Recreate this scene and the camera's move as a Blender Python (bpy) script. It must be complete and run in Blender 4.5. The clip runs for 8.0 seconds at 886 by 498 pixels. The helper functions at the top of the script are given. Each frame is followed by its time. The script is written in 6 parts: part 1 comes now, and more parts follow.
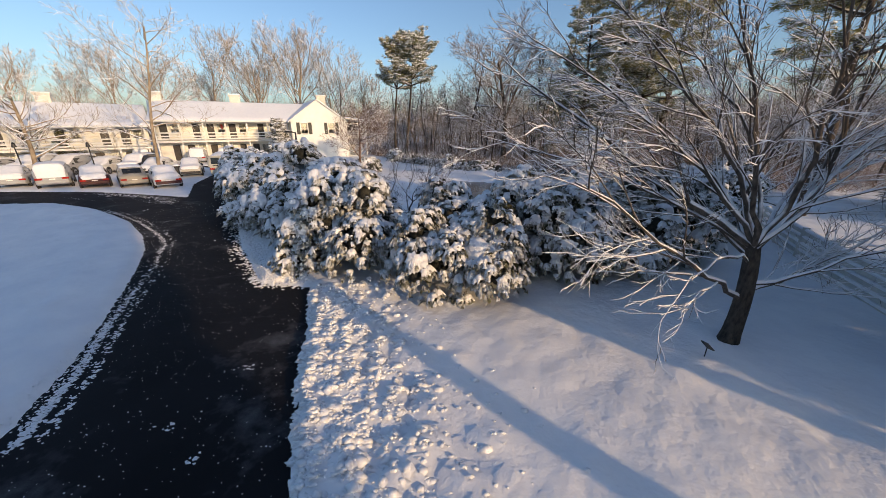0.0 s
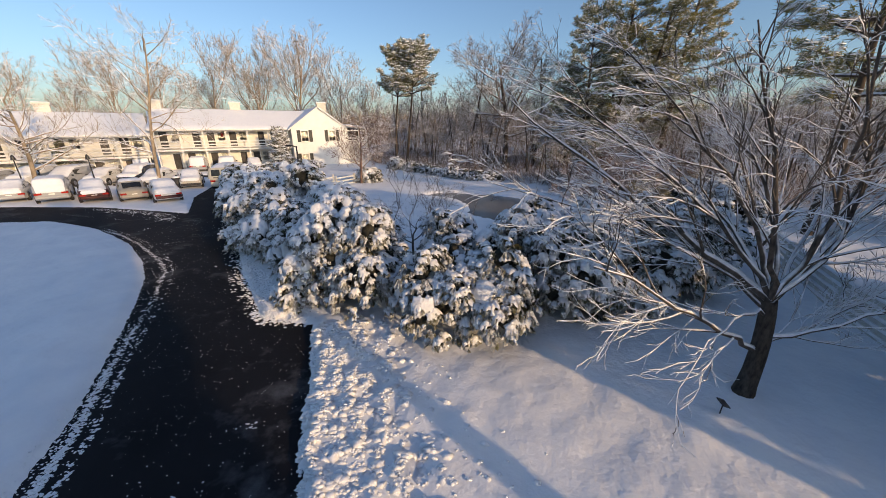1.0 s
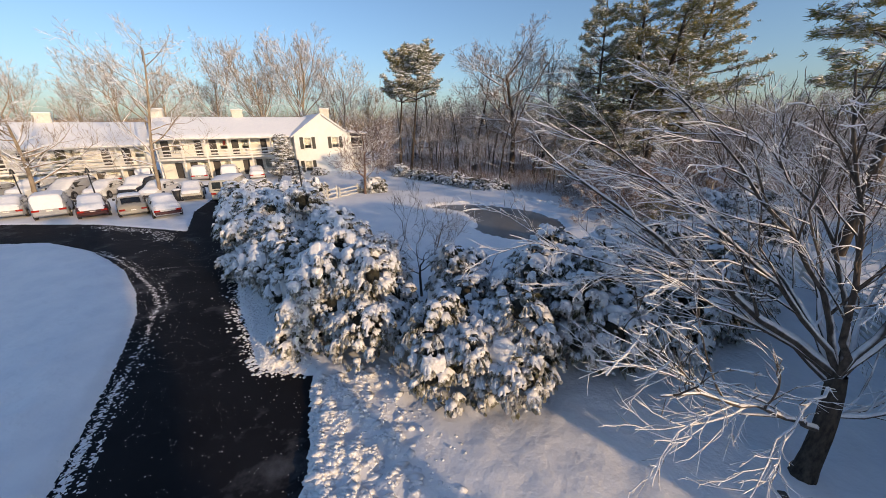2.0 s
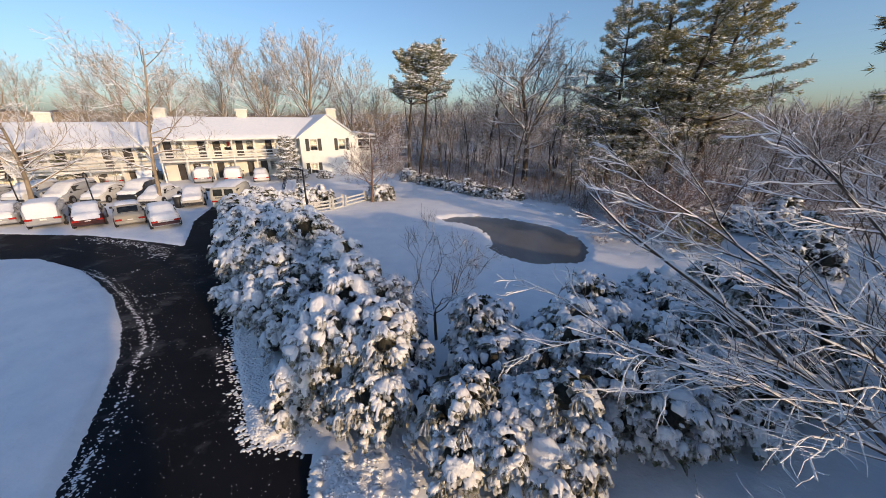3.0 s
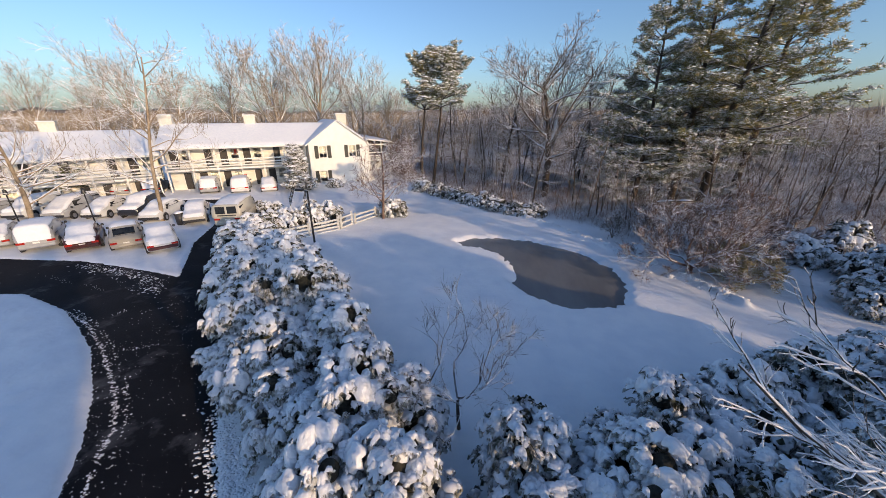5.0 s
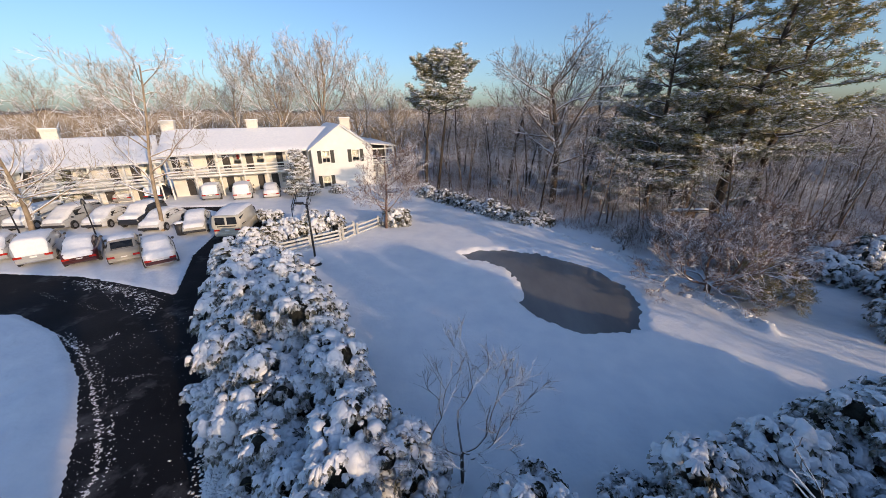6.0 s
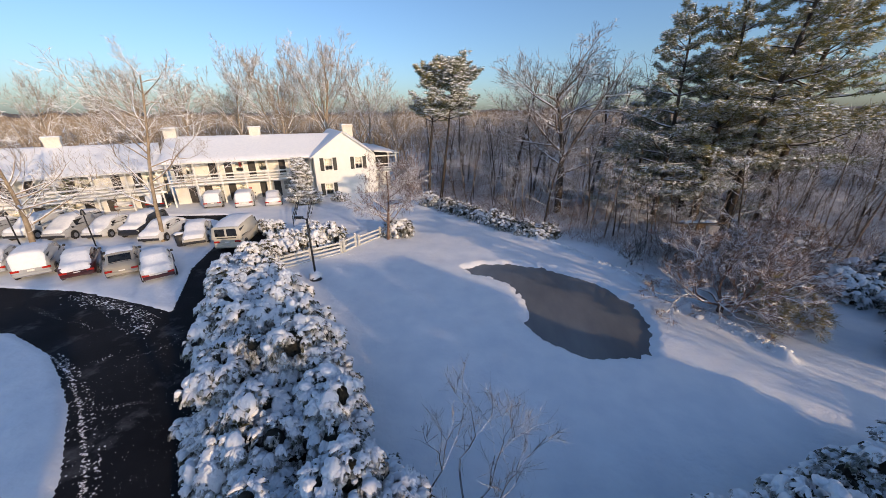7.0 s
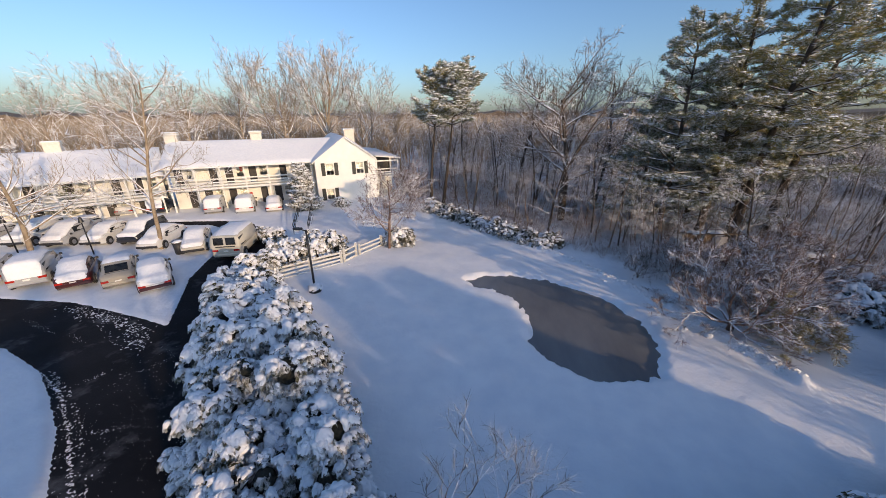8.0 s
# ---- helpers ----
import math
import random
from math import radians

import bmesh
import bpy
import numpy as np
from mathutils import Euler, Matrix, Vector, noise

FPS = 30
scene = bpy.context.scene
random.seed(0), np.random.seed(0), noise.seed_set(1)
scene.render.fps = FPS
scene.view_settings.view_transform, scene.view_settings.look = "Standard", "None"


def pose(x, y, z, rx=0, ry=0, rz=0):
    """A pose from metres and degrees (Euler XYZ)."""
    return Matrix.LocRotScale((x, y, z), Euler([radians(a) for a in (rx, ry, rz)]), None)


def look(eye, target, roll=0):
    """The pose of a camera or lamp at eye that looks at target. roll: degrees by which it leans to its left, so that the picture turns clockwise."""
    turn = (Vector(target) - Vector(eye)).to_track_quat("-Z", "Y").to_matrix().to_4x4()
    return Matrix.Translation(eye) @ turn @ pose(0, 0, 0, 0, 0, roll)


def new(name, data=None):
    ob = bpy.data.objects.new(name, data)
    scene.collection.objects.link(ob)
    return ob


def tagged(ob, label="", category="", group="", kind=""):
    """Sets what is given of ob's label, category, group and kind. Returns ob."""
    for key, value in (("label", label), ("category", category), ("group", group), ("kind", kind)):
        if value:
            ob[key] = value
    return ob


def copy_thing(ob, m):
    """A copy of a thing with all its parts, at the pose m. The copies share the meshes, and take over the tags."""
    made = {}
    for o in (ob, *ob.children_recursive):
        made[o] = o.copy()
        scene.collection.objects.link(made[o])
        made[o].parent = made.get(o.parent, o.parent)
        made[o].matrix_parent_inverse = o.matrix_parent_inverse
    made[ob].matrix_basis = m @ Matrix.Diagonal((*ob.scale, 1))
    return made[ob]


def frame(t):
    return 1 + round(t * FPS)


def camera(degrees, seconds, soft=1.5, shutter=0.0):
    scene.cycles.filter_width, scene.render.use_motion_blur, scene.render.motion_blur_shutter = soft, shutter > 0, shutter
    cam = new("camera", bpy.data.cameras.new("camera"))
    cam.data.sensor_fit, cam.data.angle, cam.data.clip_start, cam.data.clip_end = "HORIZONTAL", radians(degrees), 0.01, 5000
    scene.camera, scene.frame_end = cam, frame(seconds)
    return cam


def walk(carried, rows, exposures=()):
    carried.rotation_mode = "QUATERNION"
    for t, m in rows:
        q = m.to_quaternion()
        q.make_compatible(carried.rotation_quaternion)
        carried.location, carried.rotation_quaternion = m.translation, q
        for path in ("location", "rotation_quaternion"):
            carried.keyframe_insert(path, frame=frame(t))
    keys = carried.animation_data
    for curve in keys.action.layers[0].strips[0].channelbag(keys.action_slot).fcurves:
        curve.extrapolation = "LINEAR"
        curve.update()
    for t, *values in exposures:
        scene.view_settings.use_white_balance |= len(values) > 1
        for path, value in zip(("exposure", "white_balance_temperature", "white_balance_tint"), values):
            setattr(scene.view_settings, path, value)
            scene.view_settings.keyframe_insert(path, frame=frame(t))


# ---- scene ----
cam = camera(105.0, 8.0, soft=0.5)
METRES, EYE, TILT, LEAN, TURN = 8.0, 1.5, 0.0, 0.0, 0.0
PATH = [
    (0, (0.766, 1.031, 4.52), (0.671, 2.907, 3.835), 0.2),
    (0.5, (0.703, 1.308, 4.954), (0.604, 3.183, 4.264), 0.1),
    (1, (0.589, 1.559, 5.443), (0.493, 3.436, 4.758), 0.1),
    (1.5, (0.499, 1.986, 5.829), (0.392, 3.863, 5.145), -0.4),
    (3, (-0.233, 4.554, 7.105), (-0.38, 6.418, 6.394), 0.2),
    (3.5, (-0.49, 5.243, 7.388), (-0.651, 7.104, 6.672), 0.2),
    (4, (-0.507, 6.07, 7.73), (-0.695, 7.923, 7.002), -0.1),
    (4.5, (-0.739, 6.654, 7.976), (-0.936, 8.506, 7.248), -0.0),
    (6, (-0.923, 8.323, 8.906), (-1.163, 10.164, 8.163), -0.4),
    (6.5, (-0.951, 8.737, 9.191), (-1.202, 10.579, 8.454), -0.5),
    (7, (-0.981, 9.093, 9.47), (-1.241, 10.936, 8.737), -0.4),
    (7.5, (-0.973, 9.422, 9.725), (-1.242, 11.265, 8.996), -0.4),
    (8, (-1.067, 9.745, 9.933), (-1.338, 11.588, 9.205), -0.2),
]
walk(cam, [(t, look(eye, target, roll)) for t, eye, target, roll in PATH], exposures=[(0.0, 0.53, 7700, 14), (2.0, 0.53, 7400, 14), (4.5, 0.57, 6950, 14), (8.0, 0.52, 6850, 14)])

# ---- world, sun ----
SUN_AZ, SUN_EL = radians(-40), radians(14)
world = bpy.data.worlds.new("world")
scene.world = world
world.use_nodes = True
wn = world.node_tree
sky = wn.nodes.new("ShaderNodeTexSky")
sky.sky_type = "NISHITA"
sky.sun_disc = False
sky.sun_elevation = SUN_EL
sky.sun_rotation = radians(130)
sky.altitude = 50
sky.air_density, sky.dust_density, sky.ozone_density = 1.0, 1.6, 4.5
wn.links.new(sky.outputs[0], wn.nodes["Background"].inputs[0])
wn.nodes["Background"].inputs[1].default_value = 0.145
sun = new("sun", bpy.data.lights.new("sun", "SUN"))
sun.data.energy, sun.data.angle, sun.data.color = 2.25, radians(0.6), (1.0, 0.74, 0.46)
to_sun = Vector((math.cos(SUN_AZ) * math.cos(SUN_EL), math.sin(SUN_AZ) * math.cos(SUN_EL), math.sin(SUN_EL)))
sun.matrix_world = look(to_sun * 100, (0, 0, 0))

# ---- materials ----


def shader(name):
    m = bpy.data.materials.new(name)
    m.use_nodes = True
    return m, m.node_tree.nodes, m.node_tree.links, m.node_tree.nodes["Principled BSDF"]


def noise_node(nt, nodes_links, scale, detail=3.0, rough=0.55, coord="Object", stretch=None):
    nodes, links = nodes_links
    tc = nodes.new("ShaderNodeTexCoord")
    n = nodes.new("ShaderNodeTexNoise")
    n.inputs["Scale"].default_value, n.inputs["Detail"].default_value, n.inputs["Roughness"].default_value = scale, detail, rough
    if stretch:
        mp = nodes.new("ShaderNodeMapping")
        mp.inputs["Scale"].default_value = stretch
        links.new(tc.outputs[coord], mp.inputs[0])
        links.new(mp.outputs[0], n.inputs["Vector"])
    else:
        links.new(tc.outputs[coord], n.inputs["Vector"])
    return n


def ramp_node(nodes, links, src, stops):
    r = nodes.new("ShaderNodeValToRGB")
    el = r.color_ramp.elements
    while len(el) < len(stops):
        el.new(0.5)
    for e, (p, c) in zip(el, stops):
        e.position, e.color = p, (*c, 1) if len(c) == 3 else c
    links.new(src, r.inputs[0])
    return r


def bump(nodes, links, bsdf, src, strength, dist):
    b = nodes.new("ShaderNodeBump")
    b.inputs["Strength"].default_value, b.inputs["Distance"].default_value = strength, dist
    links.new(src, b.inputs["Height"])
    links.new(b.outputs[0], bsdf.inputs["Normal"])
    return b


def plain(name, dark, light, rough=0.6, scale=3.0, metal=0.0, bumpy=0.0, detail=4.0, stretch=None, coat=0.0):
    """Two tones mixed by a noise, with some relief and uneven gloss."""
    m, nd, ln, b = shader(name)
    n = noise_node(None, (nd, ln), scale, detail, stretch=stretch)
    r = ramp_node(nd, ln, n.outputs[0], [(0.3, dark), (0.7, light)])
    ln.new(r.outputs[0], b.inputs["Base Color"])
    rr = nd.new("ShaderNodeMapRange")
    rr.inputs[3].default_value, rr.inputs[4].default_value = max(rough - 0.12, 0.02), min(rough + 0.12, 1)
    ln.new(n.outputs[0], rr.inputs[0])
    ln.new(rr.outputs[0], b.inputs["Roughness"])
    b.inputs["Metallic"].default_value = metal
    b.inputs["Coat Weight"].default_value = coat
    if bumpy:
        bump(nd, ln, b, n.outputs[0], 0.6, bumpy)
    return m


SNOW_A, SNOW_B = (0.78, 0.80, 0.84), (0.88, 0.885, 0.90)


def snow_material(name, coarse=1.2, fine=14.0, depth=0.03, grain=0.006):
    m, nd, ln, b = shader(name)
    a = noise_node(None, (nd, ln), coarse, 4.0)
    f = noise_node(None, (nd, ln), fine, 5.0, 0.6)
    r = ramp_node(nd, ln, a.outputs[0], [(0.3, SNOW_A), (0.65, SNOW_B)])
    ln.new(r.outputs[0], b.inputs["Base Color"])
    b.inputs["Roughness"].default_value = 0.7
    b.inputs["Specular IOR Level"].default_value = 0.25
    b1 = bump(nd, ln, b, a.outputs[0], 0.5, depth)
    b2 = bump(nd, ln, b, f.outputs[0], 0.5, grain)
    ln.new(b1.outputs[0], b2.inputs["Normal"])
    return m


def snowed(name, dark, light, scale=6.0, level=0.35, soft=0.18, rough=0.85, wild=0.5, wild_scale=2.0, stretch=None):
    """A rough surface on which snow lies wherever it faces up, in patches."""
    m, nd, ln, b = shader(name)
    n = noise_node(None, (nd, ln), scale, 4.0, stretch=stretch)
    r = ramp_node(nd, ln, n.outputs[0], [(0.3, dark), (0.7, light)])
    geo = nd.new("ShaderNodeNewGeometry")
    sep = nd.new("ShaderNodeSeparateXYZ")
    ln.new(geo.outputs["Normal"], sep.inputs[0])
    w = noise_node(None, (nd, ln), wild_scale, 3.0)
    mul = nd.new("ShaderNodeMath")
    mul.operation = "MULTIPLY_ADD"
    ln.new(w.outputs[0], mul.inputs[0])
    mul.inputs[1].default_value = wild * 2
    mul.inputs[2].default_value = -wild
    add = nd.new("ShaderNodeMath")
    ln.new(sep.outputs[2], add.inputs[0])
    ln.new(mul.outputs[0], add.inputs[1])
    mr = nd.new("ShaderNodeMapRange")
    mr.interpolation_type = "SMOOTHSTEP"
    mr.inputs[1].default_value, mr.inputs[2].default_value = level - soft, level + soft
    ln.new(add.outputs[0], mr.inputs[0])
    mix = nd.new("ShaderNodeMix")
    mix.data_type = "RGBA"
    ln.new(mr.outputs[0], mix.inputs[0])
    ln.new(r.outputs[0], mix.inputs[6])
    mix.inputs[7].default_value = (0.84, 0.85, 0.88, 1)
    ln.new(mix.outputs[2], b.inputs["Base Color"])
    b.inputs["Roughness"].default_value = rough
    b.inputs["Specular IOR Level"].default_value = 0.25
    bump(nd, ln, b, n.outputs[0], 0.5, 0.02)
    return m


M_SNOW_CAP = snow_material("snow_clumped", 5.0, 26.0, 0.07, 0.02)
M_CHUNK = snow_material("snow_crumbled", 6.0, 30.0, 0.03, 0.01)
M_BARK = snowed("bark_grey", (0.07, 0.055, 0.045), (0.17, 0.14, 0.115), 9.0, 0.42, 0.2, wild=0.45, stretch=(1, 1, 0.25))
M_BARK_FAR = snowed("bark_brown", (0.09, 0.068, 0.052), (0.22, 0.165, 0.125), 3.0, 0.42, 0.28, wild=0.5, wild_scale=0.6, stretch=(1, 1, 0.3))
M_BARK_TAN = snowed("bark_tan", (0.2, 0.15, 0.1), (0.42, 0.33, 0.23), 3.0, 0.3, 0.3, wild=0.5, wild_scale=0.6)
M_BARK_DARK = snowed("bark_dark", (0.03, 0.024, 0.02), (0.09, 0.07, 0.055), 5.0, 0.55, 0.25, wild=0.4, wild_scale=0.9, stretch=(1, 1, 0.3))
M_BARK_SNOWY = snowed("bark_brushwood", (0.1, 0.075, 0.06), (0.23, 0.17, 0.13), 4.0, 0.32, 0.3, wild=0.7, wild_scale=1.8)
M_BARK_RED = snowed("bark_reddish", (0.1, 0.062, 0.05), (0.24, 0.16, 0.125), 5.0, 0.4, 0.25, wild=0.55, wild_scale=1.5)
M_TRUNK = snowed("bark_trunk", (0.02, 0.017, 0.015), (0.085, 0.07, 0.058), 16.0, 0.8, 0.18, wild=0.3, stretch=(1, 1, 0.35))
M_BARK_NEAR = snowed("bark_near", (0.03, 0.026, 0.023), (0.12, 0.1, 0.085), 16.0, 0.3, 0.2, wild=0.5, wild_scale=2.2, stretch=(1, 1, 0.35))
M_LEAF = snowed("evergreen_leaf", (0.03, 0.034, 0.016), (0.12, 0.11, 0.052), 5.0, 0.4, 0.4, rough=0.6, wild=0.75, wild_scale=5.0)
# near-black, so the shade deep between the sprays lies in the colour
M_CORE = plain("bush_inside_shade", (0.01, 0.011, 0.008), (0.05, 0.047, 0.034), 0.9, 14.0, bumpy=0.08)
M_NEEDLE = snowed("pine_needle", (0.1, 0.115, 0.058), (0.24, 0.24, 0.11), 0.7, 0.45, 0.4, rough=0.7, wild=0.7, wild_scale=0.9)
# golden copy of the needle colour, with low sunlight painted in
M_NEEDLE_SUNLIT = snowed("pine_needle_sunlit", (0.22, 0.2, 0.06), (0.42, 0.34, 0.13), 0.7, 0.85, 0.3, rough=0.7, wild=0.6, wild_scale=0.9)
M_BRONZE = snowed("dry_leaf", (0.15, 0.09, 0.065), (0.32, 0.2, 0.14), 2.0, 0.4, 0.3, wild=0.65, wild_scale=2.5)
M_KHAKI = snowed("khaki_leaf", (0.2, 0.17, 0.07), (0.4, 0.34, 0.16), 2.0, 0.7, 0.3, wild=0.6, wild_scale=2.5)
M_WHITE = plain("white_paint", (0.76, 0.76, 0.73), (0.83, 0.83, 0.8), 0.55, 1.3, bumpy=0.004)
M_CREAM = plain("cream_wall", (0.77, 0.74, 0.65), (0.83, 0.8, 0.72), 0.6, 0.9, bumpy=0.004)
M_TRIM = plain("trim_paint", (0.76, 0.75, 0.7), (0.83, 0.82, 0.78), 0.5, 4.0)
M_SHUTTER = plain("shutter_paint", (0.015, 0.018, 0.018), (0.035, 0.038, 0.036), 0.5, 6.0)
M_DOOR = plain("dark_door", (0.025, 0.022, 0.02), (0.06, 0.05, 0.045), 0.45, 3.0)
M_RED = plain("red_paint", (0.4, 0.03, 0.025), (0.5, 0.05, 0.035), 0.45, 5.0)
M_BRICK = plain("chimney_paint", (0.62, 0.58, 0.5), (0.76, 0.72, 0.64), 0.8, 7.0, bumpy=0.02)
M_CURTAIN = plain("curtain", (0.42, 0.4, 0.36), (0.6, 0.58, 0.52), 0.9, 2.0, stretch=(8, 8, 0.4))
M_WOOD = snowed("weathered_rail", (0.2, 0.18, 0.15), (0.36, 0.33, 0.28), 6.0, 0.55, 0.15, wild=0.35)
M_FENCE = snowed("white_rail", (0.5, 0.5, 0.47), (0.66, 0.65, 0.6), 6.0, 0.5, 0.2, wild=0.3)
M_METAL = plain("dark_metal", (0.02, 0.022, 0.025), (0.05, 0.052, 0.055), 0.45, 9.0, metal=0.6)
M_CONCRETE = snowed("concrete", (0.28, 0.27, 0.25), (0.42, 0.41, 0.38), 5.0, 0.4, 0.15)
M_TYRE = plain("tyre_rubber", (0.012, 0.012, 0.013), (0.03, 0.03, 0.03), 0.85, 12.0)
M_RIM = plain("wheel_rim", (0.35, 0.35, 0.36), (0.55, 0.55, 0.56), 0.35, 8.0, metal=0.8)
M_TAIL = plain("tail_light", (0.3, 0.012, 0.01), (0.45, 0.03, 0.02), 0.2, 10.0)
M_LAMP = plain("clear_light", (0.6, 0.6, 0.58), (0.75, 0.74, 0.7), 0.15, 10.0)
M_PLASTIC = plain("black_plastic", (0.02, 0.02, 0.022), (0.045, 0.045, 0.048), 0.5, 12.0)
M_TARP = plain("brown_tarp", (0.1, 0.07, 0.05), (0.18, 0.13, 0.09), 0.75, 2.0, bumpy=0.03)
M_SLATE = plain("grey_panel", (0.3, 0.3, 0.31), (0.45, 0.45, 0.46), 0.7, 3.0)
M_STONE = snowed("field_stone", (0.16, 0.15, 0.14), (0.32, 0.3, 0.27), 3.0, 0.35, 0.2)


def glass_material():
    m, nd, ln, b = shader("window_glass")
    b.inputs["Base Color"].default_value = (0.9, 0.95, 0.95, 1)
    b.inputs["Roughness"].default_value = 0.03
    b.inputs["Transmission Weight"].default_value = 1.0
    b.inputs["IOR"].default_value = 1.45
    return m


M_GLASS = glass_material()


def asphalt_material():
    m, nd, ln, b = shader("wet_asphalt")
    a = noise_node(None, (nd, ln), 0.35, 4.0)
    f = noise_node(None, (nd, ln), 60.0, 3.0)
    big = ramp_node(nd, ln, a.outputs[0], [(0.3, (0.006, 0.006, 0.008)), (0.7, (0.016, 0.016, 0.019))])
    crumb = noise_node(None, (nd, ln), 9.0, 6.0, 0.7)
    cr = ramp_node(nd, ln, crumb.outputs[0], [(0.685, (0, 0, 0)), (0.73, (1, 1, 1))])
    thin = noise_node(None, (nd, ln), 0.5, 5.0, 0.65)
    th = ramp_node(nd, ln, thin.outputs[0], [(0.55, (0, 0, 0)), (0.85, (0.5, 0.5, 0.5))])
    mx = nd.new("ShaderNodeMath")
    mx.operation = "MAXIMUM"
    th2 = nd.new("ShaderNodeMath")
    th2.operation = "MULTIPLY"
    ln.new(th.outputs[0], th2.inputs[0])
    ln.new(f.outputs[0], th2.inputs[1])
    ln.new(cr.outputs[0], mx.inputs[0])
    ln.new(th2.outputs[0], mx.inputs[1])
    mix = nd.new("ShaderNodeMix")
    mix.data_type = "RGBA"
    ln.new(mx.outputs[0], mix.inputs[0])
    ln.new(big.outputs[0], mix.inputs[6])
    mix.inputs[7].default_value = (0.6, 0.62, 0.66, 1)
    ln.new(mix.outputs[2], b.inputs["Base Color"])
    b.inputs["Roughness"].default_value = 0.8
    b.inputs["Specular IOR Level"].default_value = 0.12
    bump(nd, ln, b, f.outputs[0], 0.5, 0.01)
    return m


M_ASPHALT = asphalt_material()


def ice_material():
    m, nd, ln, b = shader("pond_ice")
    a = noise_node(None, (nd, ln), 0.5, 5.0, stretch=(1.0, 0.35, 1.0))
    r = ramp_node(nd, ln, a.outputs[0], [(0.3, (0.12, 0.122, 0.13)), (0.7, (0.2, 0.195, 0.19))])
    ln.new(r.outputs[0], b.inputs["Base Color"])
    b.inputs["Roughness"].default_value = 0.22
    bump(nd, ln, b, a.outputs[0], 0.15, 0.02)
    return m


M_ICE = ice_material()


def car_paint(name, c):
    m = plain(name, tuple(v * 0.85 for v in c), c, 0.32, 2.0, coat=0.6)
    return m


def ground_material():
    """Snow, and past the clearing a woodland floor of snow and leaf litter."""
    m, nd, ln, b = shader("snowy_ground")
    a = noise_node(None, (nd, ln), 0.9, 5.0)
    f = noise_node(None, (nd, ln), 11.0, 5.0, 0.6)
    r = ramp_node(nd, ln, a.outputs[0], [(0.3, SNOW_A), (0.65, SNOW_B)])
    lit = noise_node(None, (nd, ln), 0.35, 6.0, 0.7)
    lr = ramp_node(nd, ln, lit.outputs[0], [(0.42, (0, 0, 0)), (0.6, (1, 1, 1))])
    at = nd.new("ShaderNodeAttribute")
    at.attribute_name = "litter"
    mul = nd.new("ShaderNodeMath")
    mul.operation = "MULTIPLY"
    ln.new(at.outputs["Fac"], mul.inputs[0])
    ln.new(lr.outputs[0], mul.inputs[1])
    mix = nd.new("ShaderNodeMix")
    mix.data_type = "RGBA"
    ln.new(mul.outputs[0], mix.inputs[0])
    ln.new(r.outputs[0], mix.inputs[6])
    mix.inputs[7].default_value = (0.13, 0.095, 0.065, 1)
    ln.new(mix.outputs[2], b.inputs["Base Color"])
    b.inputs["Roughness"].default_value = 0.7
    b.inputs["Specular IOR Level"].default_value = 0.25
    g = noise_node(None, (nd, ln), 3.6, 3.0, 0.55)
    b1 = bump(nd, ln, b, a.outputs[0], 0.5, 0.03)
    b3 = bump(nd, ln, b, g.outputs[0], 0.6, 0.05)
    ln.new(b1.outputs[0], b3.inputs["Normal"])
    b2 = bump(nd, ln, b, f.outputs[0], 0.5, 0.012)
    ln.new(b3.outputs[0], b2.inputs["Normal"])
    return m


M_GROUND = ground_material()

# ---- mesh helpers ----


class Acc:
    """Gathers triangles and quads of one mesh."""

    def __init__(self):
        self.v, self.f, self.n = [], [], 0

    def add(self, verts, faces):
        verts, faces = np.asarray(verts, float), np.asarray(faces, int)
        self.v.append(verts)
        self.f.append(faces + self.n)
        self.n += len(verts)

    def mesh(self, name, material, smooth=False):
        me = bpy.data.meshes.new(name)
        v = np.concatenate(self.v) if self.v else np.zeros((0, 3))
        groups = [f for f in self.f if len(f)]
        counts = np.concatenate([np.full(len(f), f.shape[1]) for f in groups])
        loops = np.concatenate([f.ravel() for f in groups])
        me.vertices.add(len(v))
        me.vertices.foreach_set("co", v.ravel())
        me.loops.add(len(loops))
        me.loops.foreach_set("vertex_index", loops.astype(np.int32))
        me.polygons.add(len(counts))
        me.polygons.foreach_set("loop_start", np.r_[0, np.cumsum(counts)[:-1]].astype(np.int32))
        me.polygons.foreach_set("use_smooth", np.full(len(counts), smooth))
        me.update(calc_edges=True)
        me.validate()
        me.materials.append(material)
        return me


def empty(name, m=None):
    ob = new(name)
    ob.empty_display_size = 0.2
    if m is not None:
        ob.matrix_basis = m
    return ob


def put(name, me, parent=None, label="", m=None):
    ob = new(name, me)
    if parent is not None:
        ob.parent = parent
    if m is not None:
        ob.matrix_basis = m
    if label:
        ob["label"] = label
    return ob


def part(name, bm, material, parent, label="", m=None, smooth=False):
    me = bpy.data.meshes.new(name)
    bm.to_mesh(me)
    bm.free()
    me.materials.append(material)
    if smooth:
        me.polygons.foreach_set("use_smooth", np.full(len(me.polygons), True))
    return put(name, me, parent, label, m)


def box(x0, x1, y0, y1, z0, z1, bevel=0.0, bm=None):
    bm = bm or bmesh.new()
    r = bmesh.ops.create_cube(bm, size=1.0, matrix=Matrix.LocRotScale(((x0 + x1) / 2, (y0 + y1) / 2, (z0 + z1) / 2), None, (x1 - x0, y1 - y0, z1 - z0)))
    if bevel:
        edges = {e for v in r["verts"] for e in v.link_edges}
        bmesh.ops.bevel(bm, geom=list(edges), offset=bevel, segments=1, affect="EDGES")
    return bm


